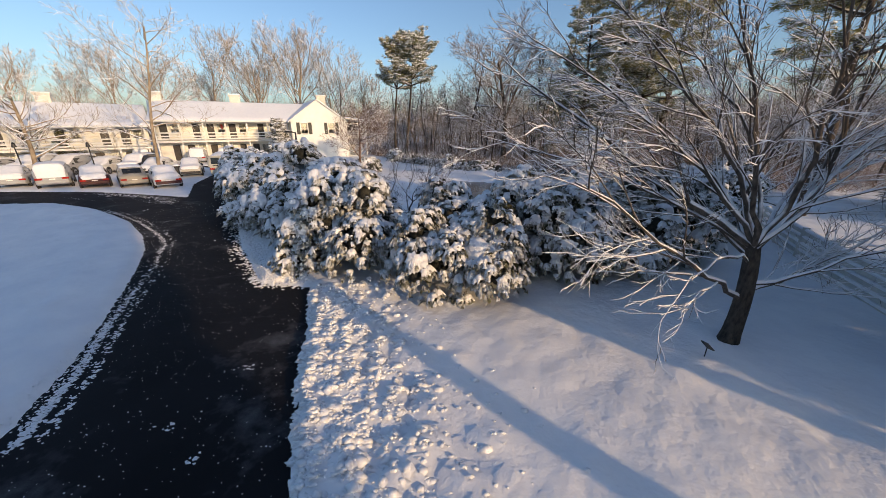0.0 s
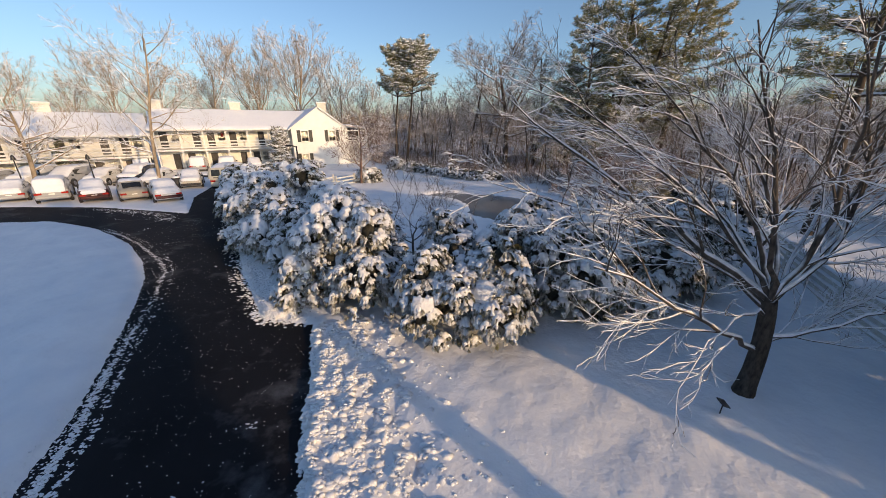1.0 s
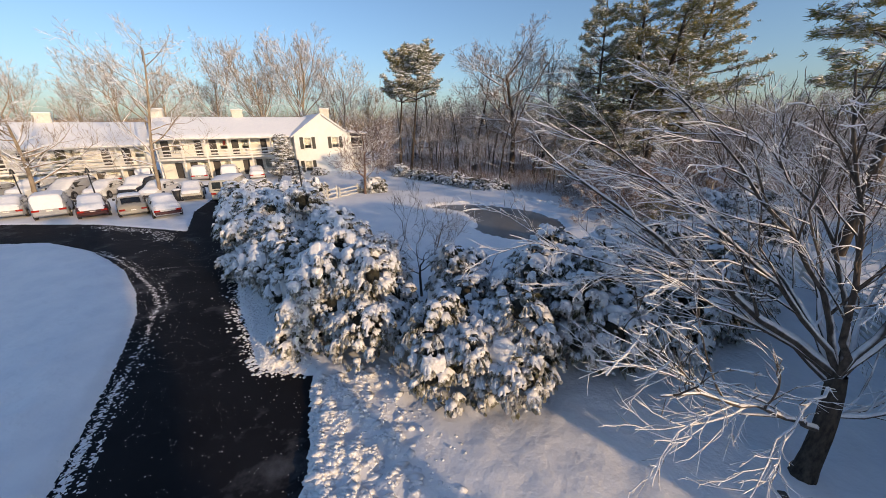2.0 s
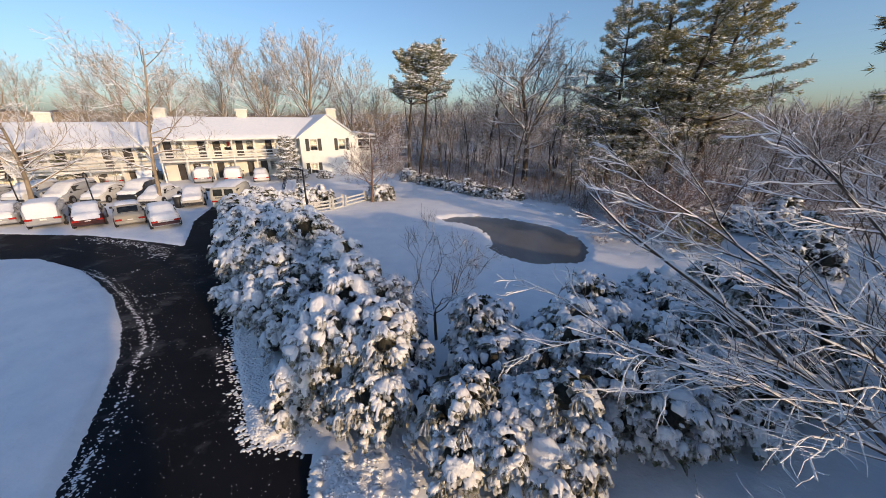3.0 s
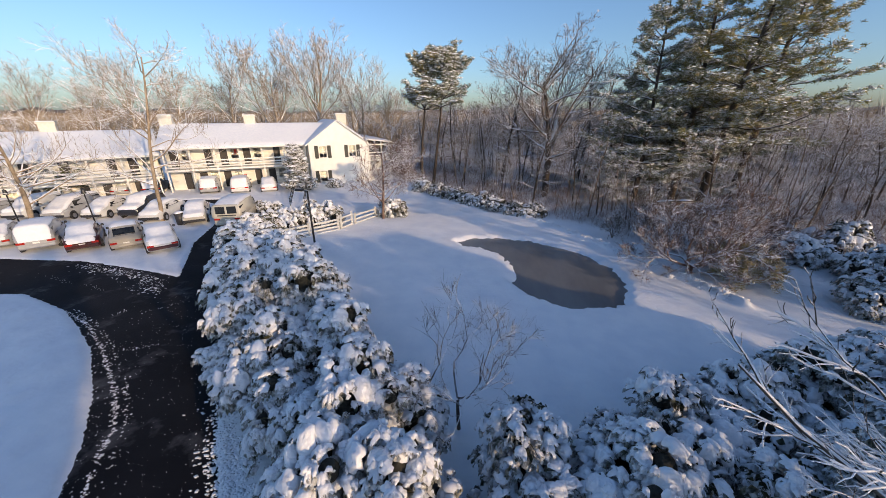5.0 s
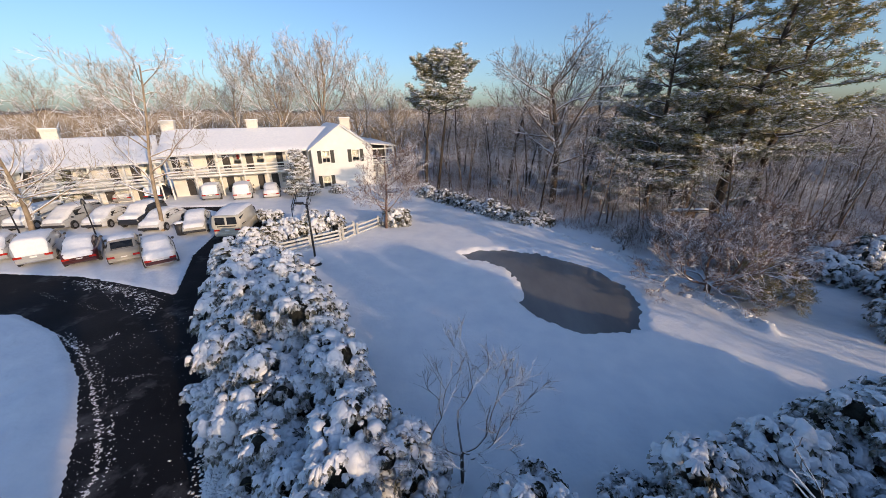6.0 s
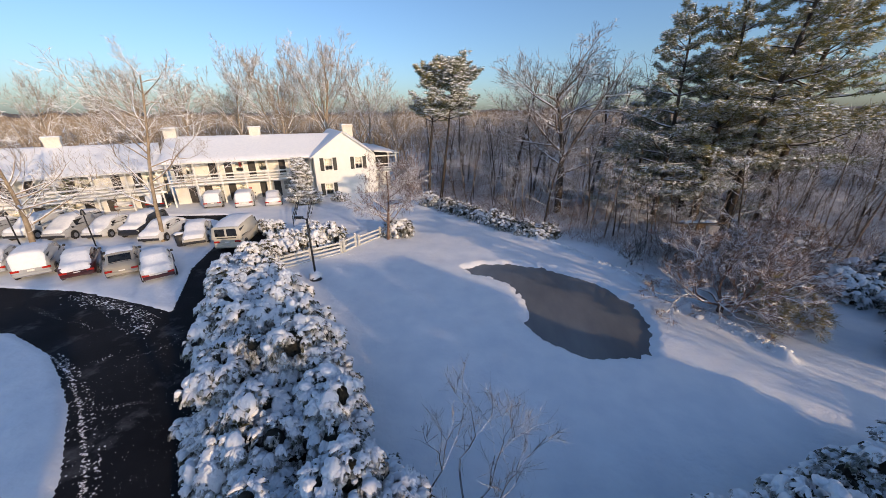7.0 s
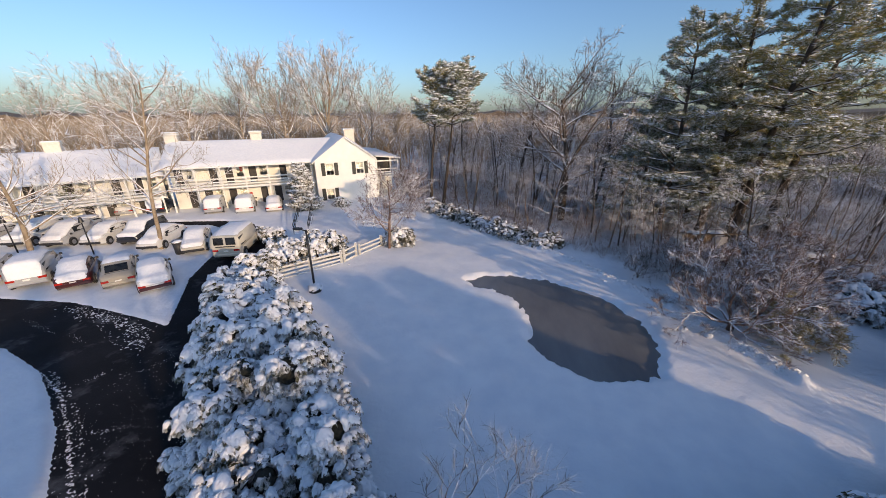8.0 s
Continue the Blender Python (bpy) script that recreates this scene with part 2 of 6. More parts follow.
def cone(r0, r1, h, n=12, m=None, bm=None):
    bm = bm or bmesh.new()
    bmesh.ops.create_cone(bm, cap_ends=True, segments=n, radius1=r0, radius2=r1, depth=h, matrix=(m or Matrix()) @ Matrix.Translation((0, 0, h / 2)))
    return bm


def rod(a, b, r, n=8, bm=None):
    a, b = Vector(a), Vector(b)
    q = (b - a).to_track_quat("Z", "Y").to_matrix().to_4x4()
    return cone(r, r, (b - a).length, n, Matrix.Translation(a) @ q, bm)


def unit(v):
    v = np.asarray(v, float)
    return v / (np.linalg.norm(v) + 1e-9)


def tube(acc, pts, rad, k):
    """A tapered tube of k sides along the points, closed to a tip."""
    pts, rad = np.asarray(pts), np.asarray(rad)
    tan = np.gradient(pts, axis=0)
    tan /= np.linalg.norm(tan, axis=1, keepdims=True) + 1e-9
    ref = np.array([0, 0, 1.0]) if abs(tan[0][2]) < 0.9 else np.array([1.0, 0, 0])
    a = np.cross(tan, ref)
    a /= np.linalg.norm(a, axis=1, keepdims=True) + 1e-9
    b = np.cross(a, tan)
    ang = np.arange(k) * 2 * np.pi / k + np.pi / 2
    ring = a[:, None] * np.cos(ang)[None, :, None] + b[:, None] * np.sin(ang)[None, :, None]
    v = (pts[:, None] + ring * rad[:, None, None]).reshape(-1, 3)
    n = len(pts)
    i = np.arange(n - 1)[:, None] * k + np.arange(k)[None]
    j = np.arange(n - 1)[:, None] * k + (np.arange(k)[None] + 1) % k
    f = np.stack([i, j, j + k, i + k], -1).reshape(-1, 4)
    acc.add(v, f)


def grow(rng, out, p, d, length, r, lev, P):
    """One limb and, from it, its finer branches."""
    n = P["seg"][lev]
    pts, d = [np.array(p, float)], unit(d)
    for i in range(n):
        d = unit(d + rng.normal(0, P["wob"][lev], 3) + np.array([0, 0, P["up"][lev]]))
        pts.append(pts[-1] + d * length / n)
    pts = np.array(pts)
    t = np.linspace(0, 1, n + 1)
    out.append((lev, pts, r * (1 - P["taper"][lev] * t)))
    if lev + 1 < len(P["seg"]):
        sprout(rng, out, pts, length, r, lev, P)


def sprout(rng, out, pts, length, r, lev, P):
    n = len(pts) - 1
    kids = P["kids"][lev]
    for j in range(kids):
        f = P["from"][lev] + (1 - P["from"][lev]) * (j + rng.uniform(0.1, 0.9)) / kids
        x = min(f * n, n - 1e-3)
        i = int(x)
        pos = pts[i] + (pts[i + 1] - pts[i]) * (x - i)
        tan = unit(pts[i + 1] - pts[i])
        side = unit(np.cross(tan, rng.normal(0, 1, 3)))
        a = radians(rng.uniform(*P["angle"][lev]))
        cd = tan * math.cos(a) + side * math.sin(a)
        grow(rng, out, pos, cd, length * P["ratio"][lev] * rng.uniform(0.7, 1.2) * (1.15 - 0.65 * f), max(r * P["thin"][lev] * (1.1 - 0.6 * f), P["min"]), lev + 1, P)


BARE = dict(seg=[8, 6, 5, 3], wob=[0.07, 0.12, 0.16, 0.2], up=[0.05, 0.1, 0.06, 0.04], taper=[0.7, 0.85, 0.75, 0.6], kids=[14, 8, 6], ratio=[0.72, 0.5, 0.45],
            thin=[0.5, 0.42, 0.45], angle=[(22, 60), (25, 60), (25, 60)], min=0.012, **{"from": [0.3, 0.25, 0.2]})


def tree_meshes(seed, height, radius, P, bark, sides=(7, 5, 3, 3), start=(0, 0, -0.15), lean=(0, 0, 1), fine=0):
    rng, out = np.random.default_rng(seed), []
    grow(rng, out, start, lean, height * P.get("bole", 0.66), radius, 0, P)
    trunk, crown = Acc(), Acc()
    for lev, pts, rad in out:
        tube(trunk if lev == 0 else crown, pts, rad, sides[min(lev, len(sides) - 1)])
        if fine and lev == len(P["seg"]) - 1:
            blades(rng, crown, pts[-1], pts[-1] - pts[-2], float(np.linalg.norm(pts[-1] - pts[0])) * 0.9, fine, P["min"] * 0.65)
    return trunk.mesh("trunk", bark, True), crown.mesh("branches", bark)


def bare_tree(seed, height, radius, P=BARE, bark=None, label="", name="bare_tree", group="", category="tree", **kw):
    t, c = tree_meshes(seed, height, radius, P, bark or M_BARK_FAR, **kw)
    if bark is M_BARK_FAR:
        t.materials[0] = M_BARK_DARK
    ob = tagged(empty(name), label, category, group)
    put("trunk", t, ob)
    tagged(put("crown", c, ob), kind="stuff")
    return ob


def blades(rng, acc, p, d, length, count, width, spread=0.8, bent=True):
    """Fine twigs as slim three-cornered slips round one branch end."""
    e = unit(d) + rng.normal(0, spread, (count, 3)) * 0.6
    e /= np.linalg.norm(e, axis=1, keepdims=True)
    w = np.cross(e, rng.normal(0, 1, (count, 3)))
    w /= np.linalg.norm(w, axis=1, keepdims=True)
    L = length * rng.uniform(0.5, 1.2, (count, 1))
    a = np.asarray(p) - unit(d) * length * rng.uniform(0, 0.9, (count, 1))
    if not bent:
        v = np.stack([a - w * width, a + w * width, a + e * L], 1).reshape(-1, 3)
        acc.add(v, np.arange(count * 3).reshape(-1, 3))
        return
    m = a + e * L * 0.5 + rng.normal(0, 0.05, (count, 3)) * L
    v = np.stack([a - w * width, a + w * width, m - w * width * 0.8, m + w * width * 0.8, a + e * L + np.array([0, 0, 0.08]) * L], 1).reshape(-1, 3)
    acc.add(v, (np.array([[0, 1, 3], [0, 3, 2], [2, 3, 4]])[None] + np.arange(count)[:, None, None] * 5).reshape(-1, 3))


def fork_tree(seed, height, radius, bole=0.3, limbs=4, levels=6, spread=(16, 38), open_angle=(25, 50), up=0.05, bark=None, label="", name="bare_tree", group="", category="tree", width=0.009, twigs=7, least=0.01, lean=(0, 0, 1), leafy=None, light=False, foliage=None):
    """A bare tree that forks again and again into a rounded crown of fine twigs."""
    rng = np.random.default_rng(seed)
    trunk, crown, leaf = Acc(), Acc(), Acc()
    q = 0.8
    first = height * (1 - bole) * (1 - q) / (1 - q ** levels) * 0.8

    def turned(d, deg):
        side = unit(np.cross(d, rng.normal(0, 1, 3)))
        a = radians(deg)
        return unit(d * math.cos(a) + side * math.sin(a))

    def go(p, d, L, r, lev):
        n = (4 if lev < 2 else 3) - (light and lev > 0)
        pts = [p]
        for _ in range(n):
            d = unit(d + rng.normal(0, 0.13, 3) + np.array([0, 0, up]))
            pts.append(pts[-1] + d * L / n)
        tube(trunk if lev < 0 else crown, pts, np.linspace(r, max(r * 0.72, least * 0.8), n + 1), 6 if lev < 1 else 4 if lev < 2 or (lev < 3 and not light) else 3)
        if lev >= levels - 3:
            blades(rng, crown, pts[-1], d, L * 0.9, twigs if lev < levels - 1 else twigs + 3, width, bent=not light)
        if leafy and lev >= levels - 2:
            needles(rng, leaf, pts[-1], d, leafy, 18, 0.8)
        if lev == levels - 1:
            return
        kids = 3 if rng.uniform() < 0.32 else 2
        for _ in range(kids):
            go(pts[-1], turned(d, rng.uniform(*spread)), L * rng.uniform(0.66, 0.92), max(r * rng.uniform(0.55, 0.7), least), lev + 1)
        if 0 <= lev < levels - 2 and rng.uniform() < 0.75:
            i = rng.integers(1, n)
            go(pts[i], turned(d, rng.uniform(35, 65)), L * rng.uniform(0.5, 0.75), max(r * 0.4, least), min(lev + 2, levels - 1))
    base = [np.array([0, 0, -0.15])]
    d = unit(lean)
    for _ in range(5):
        d = unit(d + rng.normal(0, 0.035, 3))
        base.append(base[-1] + d * height * bole / 5)
    tube(trunk, base, radius * np.array([1.25, 1.0, 0.95, 0.9, 0.86, 0.8]), 8)
    spin = rng.uniform(0, 6.28)
    for i in range(limbs):
        a = spin + i * 6.283 / limbs + rng.uniform(-0.4, 0.4)
        e = radians(rng.uniform(*open_angle))
        start = base[-1] if i < 3 else base[-2] + (base[-1] - base[-2]) * rng.uniform(0, 0.9)
        go(start, unit(d * math.cos(e) + np.array([math.cos(a), math.sin(a), 0]) * math.sin(e)), first * rng.uniform(0.85, 1.15), radius * rng.uniform(0.42, 0.62), 0)
    ob = tagged(empty(name), label, category, group)
    put("trunk", trunk.mesh("trunk", M_BARK_DARK if bark is M_BARK_FAR else bark or M_BARK_FAR, True), ob)
    tagged(put("crown", crown.mesh("crown", bark or M_BARK_FAR), ob), kind="stuff")
    if leafy:
        tagged(put("dry_foliage", leaf.mesh("dry_foliage", foliage or M_BRONZE), ob, "dry brown leaves" if not foliage else "khaki leaves"), kind="stuff")
    return ob


def needles(rng, acc, at, away, size, count, flat=0.45):
    """A tuft of needle blades that spread from one point."""
    d = rng.normal(0, 1, (count, 3)) * (1, 1, flat) + np.asarray(away) * 0.9
    d /= np.linalg.norm(d, axis=1, keepdims=True)
    w = np.cross(d, rng.normal(0, 1, (count, 3)))
    w /= np.linalg.norm(w, axis=1, keepdims=True)
    s = size * rng.uniform(0.6, 1.2, (count, 1))
    a = np.asarray(at) + rng.normal(0, size * 0.22, (count, 3))
    v = np.stack([a - w * s * 0.075, a + w * s * 0.075, a + d * s], 1).reshape(-1, 3)
    acc.add(v, np.arange(count * 3).reshape(-1, 3))


def lumps(acc, rng, at, sx, sy, sz, rings=3, k=7, wild=1.0):
    """Uneven pillows of snow: domed above, tucked in below. One for each row of at."""
    at = np.atleast_2d(np.asarray(at, float))
    n = len(at)
    sx, sy, sz = (np.broadcast_to(np.asarray(q, float), (n,)) for q in (sx, sy, sz))
    i, j = np.repeat(np.arange(1, rings + 1), k), np.tile(np.arange(k), rings)
    a, t = i / rings * 1.75, 2 * np.pi * (j + 0.5 * (i % 2)) / k
    u, w = rng.uniform(1 - 0.18 * wild, 1 + 0.2 * wild, (n, rings * k)), rng.uniform(1 - 0.15 * wild, 1 + 0.15 * wild, (n, rings * k))
    v = np.zeros((n, rings * k + 1, 3))
    v[:, 0, 2] = sz
    v[:, 1:, 0] = np.sin(a) * np.cos(t) * u * sx[:, None]
    v[:, 1:, 1] = np.sin(a) * np.sin(t) * u * sy[:, None]
    v[:, 1:, 2] = np.cos(a) * w * sz[:, None]
    f = [[0, 1 + q, 1 + (q + 1) % k] for q in range(k)]
    for r in range(rings - 1):
        for q in range(k):
            p, o = 1 + r * k + q, 1 + r * k + (q + 1) % k
            f += [[p, p + k, o], [o, p + k, o + k]]
    f = np.array(f)[None] + (np.arange(n) * (rings * k + 1))[:, None, None]
    acc.add((v + at[:, None]).reshape(-1, 3), f.reshape(-1, 3))


def lump(acc, rng, at, sx, sy, sz, rings=3, k=7):
    lumps(acc, rng, [at], sx, sy, sz, rings, k)


def pine(seed, height, radius, reach, first, label, needle=None, whorls=15, name="pine_tree", tuft=0.55, sunlit_top=False, snow=0.3, lean=(0, 0, 1), dome=False, dense=1.0, cap=1.0, thick=20):
    """A tall pine: bare lower trunk, whorls of level limbs with needle tufts and pads of snow."""
    rng = np.random.default_rng(seed)
    trunk, limbs, green, caps, sunlit = Acc(), Acc(), Acc(), Acc(), Acc()
    out = []
    grow(rng, out, (0, 0, -0.2), lean, height, radius, 0, dict(seg=[10], wob=[0.025], up=[0.03], taper=[0.85]))
    spine = out[0][1]
    tube(trunk, spine, out[0][2], 8)
    for i in range(whorls):
        f = first + (1 - first) * (i + rng.uniform(-0.2, 0.2)) / whorls
        f = first + (1 - first) * rng.uniform(0, 1) ** 0.85 if dome else f
        f = min(max(f, 0.05), 0.99)
        x = f * 10
        at = spine[int(x)] + (spine[min(int(x) + 1, 10)] - spine[int(x)]) * (x - int(x))
        g = (f - first) / (1 - first)
        span = reach * (1 - 0.8 * max(g, 0) ** 1.6) * (0.6 + 0.4 * min(1, g * 6 + 0.5))
        if dome:
            span = reach * math.sqrt(max(0.05, 1 - (0.95 * max(g, 0)) ** 3)) * (0.75 + 0.25 * min(1, g * 4 + 0.2))
        n = rng.integers(4, 6)
        spin = rng.uniform(0, 6.28)
        for j in range(n):
            a = spin + j * 6.28 / n + rng.uniform(-0.4, 0.4)
            L = span * rng.uniform(0.55, 1.15)
            rise = 0.2 + 0.7 * g if dome else 0.05 + 0.5 * g
            d = unit((math.cos(a), math.sin(a), rise - 0.05))
            br = []
            grow(rng, br, at, d, L, 0.05 + 0.05 * (1 - g), 0, dict(seg=[5], wob=[0.1], up=[0.03], taper=[0.85]))
            pts = br[0][1]
            tube(limbs, pts, br[0][2], 4)
            for q in range(int(dense * (3 + L * 2.6))):
                u = rng.uniform(0.4, 1.0) if L > 2 else rng.uniform(0.15, 1.0)
                y = min(u * 5, 4.99)
                c = pts[int(y)] + (pts[int(y) + 1] - pts[int(y)]) * (y - int(y))
                side = np.array([-d[1], d[0], 0]) * rng.normal(0, 0.2) * L * (1.15 - 0.5 * u)
                c = c + side + np.array([0, 0, rng.normal(0.04, 0.05)])
                away = unit(d + side * 1.2)
                # more tufts take the painted sunlit colour the higher they sit
                bright = sunlit_top and rng.uniform() < 0.25 + 0.5 * g
                needles(rng, sunlit if bright else green, c, away, tuft * rng.uniform(0.6, 1.15), thick, 0.65)
                if rng.uniform() < snow:
                    lump(caps, rng, c + away * tuft * 0.35 + np.array([0, 0, 0.02]), tuft * rng.uniform(0.25, 0.5) * cap, tuft * rng.uniform(0.2, 0.35) * cap, 0.05 * cap, 2, 6)
                    needles(rng, caps, c + np.array([0, 0, 0.06]), away, tuft * 0.8, 7, 0.4)
    ob = tagged(empty(name), label, "pine tree")
    put("trunk", trunk.mesh("trunk", M_BARK_DARK, True), ob)
    put("limb_work", limbs.mesh("limb_work", M_BARK_DARK), ob)
    tagged(put("foliage", green.mesh("foliage", needle or M_NEEDLE), ob), kind="stuff")
    if sunlit.n:
        tagged(put("sunlit_foliage", sunlit.mesh("sunlit_foliage", M_NEEDLE_SUNLIT), ob), kind="stuff")
    if caps.n:
        tagged(put("snow_load", caps.mesh("snow_load", M_SNOW_CAP, True), ob), kind="stuff")
    return ob


# ---- ground, road, pond ----
ROAD = [(1.6, -30), (1.0, -8), (0.1, 0), (-1.2, 3.9), (-2.0, 5.7), (-2.5, 7.35), (-3.55, 9.95), (-5.15, 10.2), (-7.6, 13.2), (-12.0, 19.3), (-16.2, 25.6), (-17.6, 29.5), (-18.8, 33.5), (-22.2, 38.2),
        (-28, 39.8), (-34, 38.6), (-44, 35.5), (-60, 30), (-60, 28.4), (-44, 33.6), (-34, 36.8), (-28, 37.9), (-24.0, 36.2), (-22.6, 32), (-20.6, 27.2), (-17.3, 22.4), (-19.2, 22.8), (-21.5, 23.2),
        (-24.6, 23.6), (-29.7, 23.5), (-45, 22.0), (-60, 20), (-60, 14.5), (-40, 17), (-30, 18.6), (-23, 19.5), (-19.6, 18.5), (-17.3, 17.3), (-15.3, 16.1), (-12.9, 14.15), (-11.35, 12.6), (-10.0, 10.8), (-8.1, 7.95), (-7.0, 6.1), (-6.3, 4.6), (-5.2, 1), (-4.4, -8), (-4.0, -30)]
LOT = [(-17.3, 22.4), (-20.6, 27.2), (-22.6, 32), (-24, 36.2), (-34, 36.8), (-60, 29), (-60, 20), (-45, 22), (-29.7, 23.5), (-21.5, 23.2)]
POND = [(-2.47, 29.53), (-1.59, 30.33), (0.46, 30.78), (2.45, 30.46), (4.05, 29.56), (5.45, 28.54), (6.43, 27.21), (6.92, 25.8), (6.96, 24.39), (6.58, 22.94), (6.06, 21.89), (5.32, 21.53),
        (3.96, 21.28), (2.92, 21.45), (1.99, 21.93), (1.26, 22.76), (0.96, 23.54), (1.2, 24.74), (1.08, 26.06), (0.33, 27.49), (-0.82, 28.37), (-1.87, 28.59)]
WOODS = [(-9, 47.5), (-6.5, 45.8), (-2, 41.5), (1.5, 38.2), (5, 35.6), (8.6, 32.6), (11, 28), (15, 27.5), (19, 28.5), (21, 24), (30, 12), (80, -20), (3000, -600), (3000, 3000), (-3000, 3000), (-3000, 62), (-60, 62), (-20, 64)]


def inside(poly, x, y):
    """Metres from the outline: positive within it."""
    p = np.array(poly, float)
    q = np.roll(p, -1, 0)
    best = np.full(x.shape, 1e9)
    odd = np.zeros(x.shape, bool)
    for (ax, ay), (bx, by) in zip(p, q):
        dx, dy = bx - ax, by - ay
        t = np.clip(((x - ax) * dx + (y - ay) * dy) / (dx * dx + dy * dy), 0, 1)
        best = np.minimum(best, np.hypot(x - ax - t * dx, y - ay - t * dy))
        if dy:
            odd ^= ((ay > y) != (by > y)) & (x < (y - ay) / dy * dx + ax)
    return np.where(odd, best, -best)


def step(a, b, x):
    t = np.clip((x - a) / (b - a), 0, 1)
    return t * t * (3 - 2 * t)


class Waves:
    """Smooth uneven relief from many crossing waves."""

    def __init__(self, seed, lo, hi, count=28):
        r = np.random.default_rng(seed)
        k = np.exp(r.uniform(np.log(lo), np.log(hi), count))
        a = r.uniform(0, 2 * np.pi, count)
        self.kx, self.ky, self.ph, self.n = 2 * np.pi / k * np.cos(a), 2 * np.pi / k * np.sin(a), r.uniform(0, 6.28, count), count

    def __call__(self, x, y):
        s = np.zeros(x.shape)
        for kx, ky, ph in zip(self.kx, self.ky, self.ph):
            s += np.sin(kx * x + ky * y + ph)
        return s / math.sqrt(self.n)


W_EDGE, W_SMALL, W_MID, W_BIG = Waves(1, 0.35, 1.2), Waves(2, 0.5, 1.6), Waves(3, 2, 7), Waves(4, 60, 300)


def ground_height(x, y):
    near = (np.abs(x + 5) < 70) & (np.abs(y - 20) < 60)
    road = np.where(near, inside(ROAD, x, y), -50)
    road = road + np.where((x > -5) & (y < 11), 0.09, 0.02) * W_EDGE(x, y) * near
    lot = step(-0.3, 0.3, inside(LOT, x, y))
    pond = inside(POND, x, y) + 0.12 * W_EDGE(x * 0.8, y * 0.8)
    lawn = 0.16 + 0.011 * W_EDGE(x, y) * step(14, 9, y) + (0.006 + 0.012 * step(12, 9, y) * step(-2.5, 0, x)) * W_SMALL(x, y) + 0.02 * W_MID(x, y)
    rough = step(-3.0, -0.6, -np.abs(x + 0.6 + 0.42 * (y - 5)) - 0.0) * step(12, 9, y)
    lawn = lawn + 0.05 * rough * W_EDGE(x, y)
    lawn = lawn * (1 - lot) + lot * (0.035 + 0.012 * W_SMALL(x, y))
    island = step(-0.2, -1.0, road) * step(-3.4, -1.4, road) * (x < -4) * (y < 20)
    lawn = lawn + 0.10 * island * (1 + 0.3 * W_SMALL(x, y))
    bank = step(-2.6, -0.2, pond)
    z = lawn + bank * 0.02 - 0.32 * step(-0.3, 0.3, pond)
    z = np.where(road > -0.4, z + (-0.09 - z) * step(-0.1, 0.25, road), z)
    track = np.interp(y, [22.6, 24.1, 26.95, 30.2, 34.0, 38.1], [11.27, 10.5, 9.0, 7.2, 4.5, 0.4])
    border = np.exp(-((x - track) * 0.82) ** 2 / 0.06) * step(39, 37, y) * step(21, 22.5, y) * (1 + 0.35 * W_SMALL(x, y))
    z = z + 0.22 * border
    far = np.hypot(x, y - 20)
    z = z + step(150, 700, far) * (4 + 3.0 * W_BIG(x, y)) - step(60, 150, far) * 1.0
    return z


def build_ground():
    def lines(a, b, s, reach):
        mid = list(np.arange(a, b, s))
        out, gap, p = [], s, b
        while p < reach:
            out.append(p)
            gap *= 1.22
            p += gap
        left, gap, p = [], s, a
        while p > -reach:
            gap *= 1.22
            p -= gap
            left.append(p)
        return np.array(left[::-1] + mid + out + [reach * 1.0])
    xs, ys = lines(-31, 19, 0.19, 3000), lines(-1, 45, 0.19, 3000)
    gx, gy = np.meshgrid(xs, ys)
    z = ground_height(gx.ravel(), gy.ravel())
    v = np.stack([gx.ravel(), gy.ravel(), z], 1)
    nx, ny = len(xs), len(ys)
    i = (np.arange(ny - 1)[:, None] * nx + np.arange(nx - 1)[None]).ravel()
    acc = Acc()
    acc.add(v, np.stack([i, i + 1, i + 1 + nx, i + nx], 1))
    me = acc.mesh("ground", M_GROUND, True)
    wood = inside(WOODS, gx.ravel(), gy.ravel())
    at = me.attributes.new("litter", "FLOAT", "POINT")
    at.data.foreach_set("value", (step(-0.5, 2.5, wood) * 0.5).astype(np.float32))
    ob = tagged(put("ground", me), "snow-covered lawn and woodland floor in morning shade", "ground", kind="structure")
    return ob


build_ground()


def flat_poly(name, poly, z, material, label, category):
    bm = bmesh.new()
    f = bm.faces.new([bm.verts.new((x, y, z)) for x, y in poly])
    bmesh.ops.triangulate(bm, faces=[f])
    return tagged(part(name, bm, material, None), label, category, kind="structure")


flat_poly("road", ROAD, 0.0, M_ASPHALT, "wet black asphalt drive, ploughed clear of snow", "road")
flat_poly("water", [(-4, 20), (9, 20), (9, 32), (-4, 32)], -0.03, M_ICE, "dark grey frozen pond ringed by snow", "pond")


def along(rng, pts, n):
    """Points spread along a line of corners."""
    p = np.array(pts, float)
    i, t = rng.integers(0, len(p) - 1, n), rng.uniform(0, 1, (n, 1))
    return (p[i] + (p[i + 1] - p[i]) * t).T


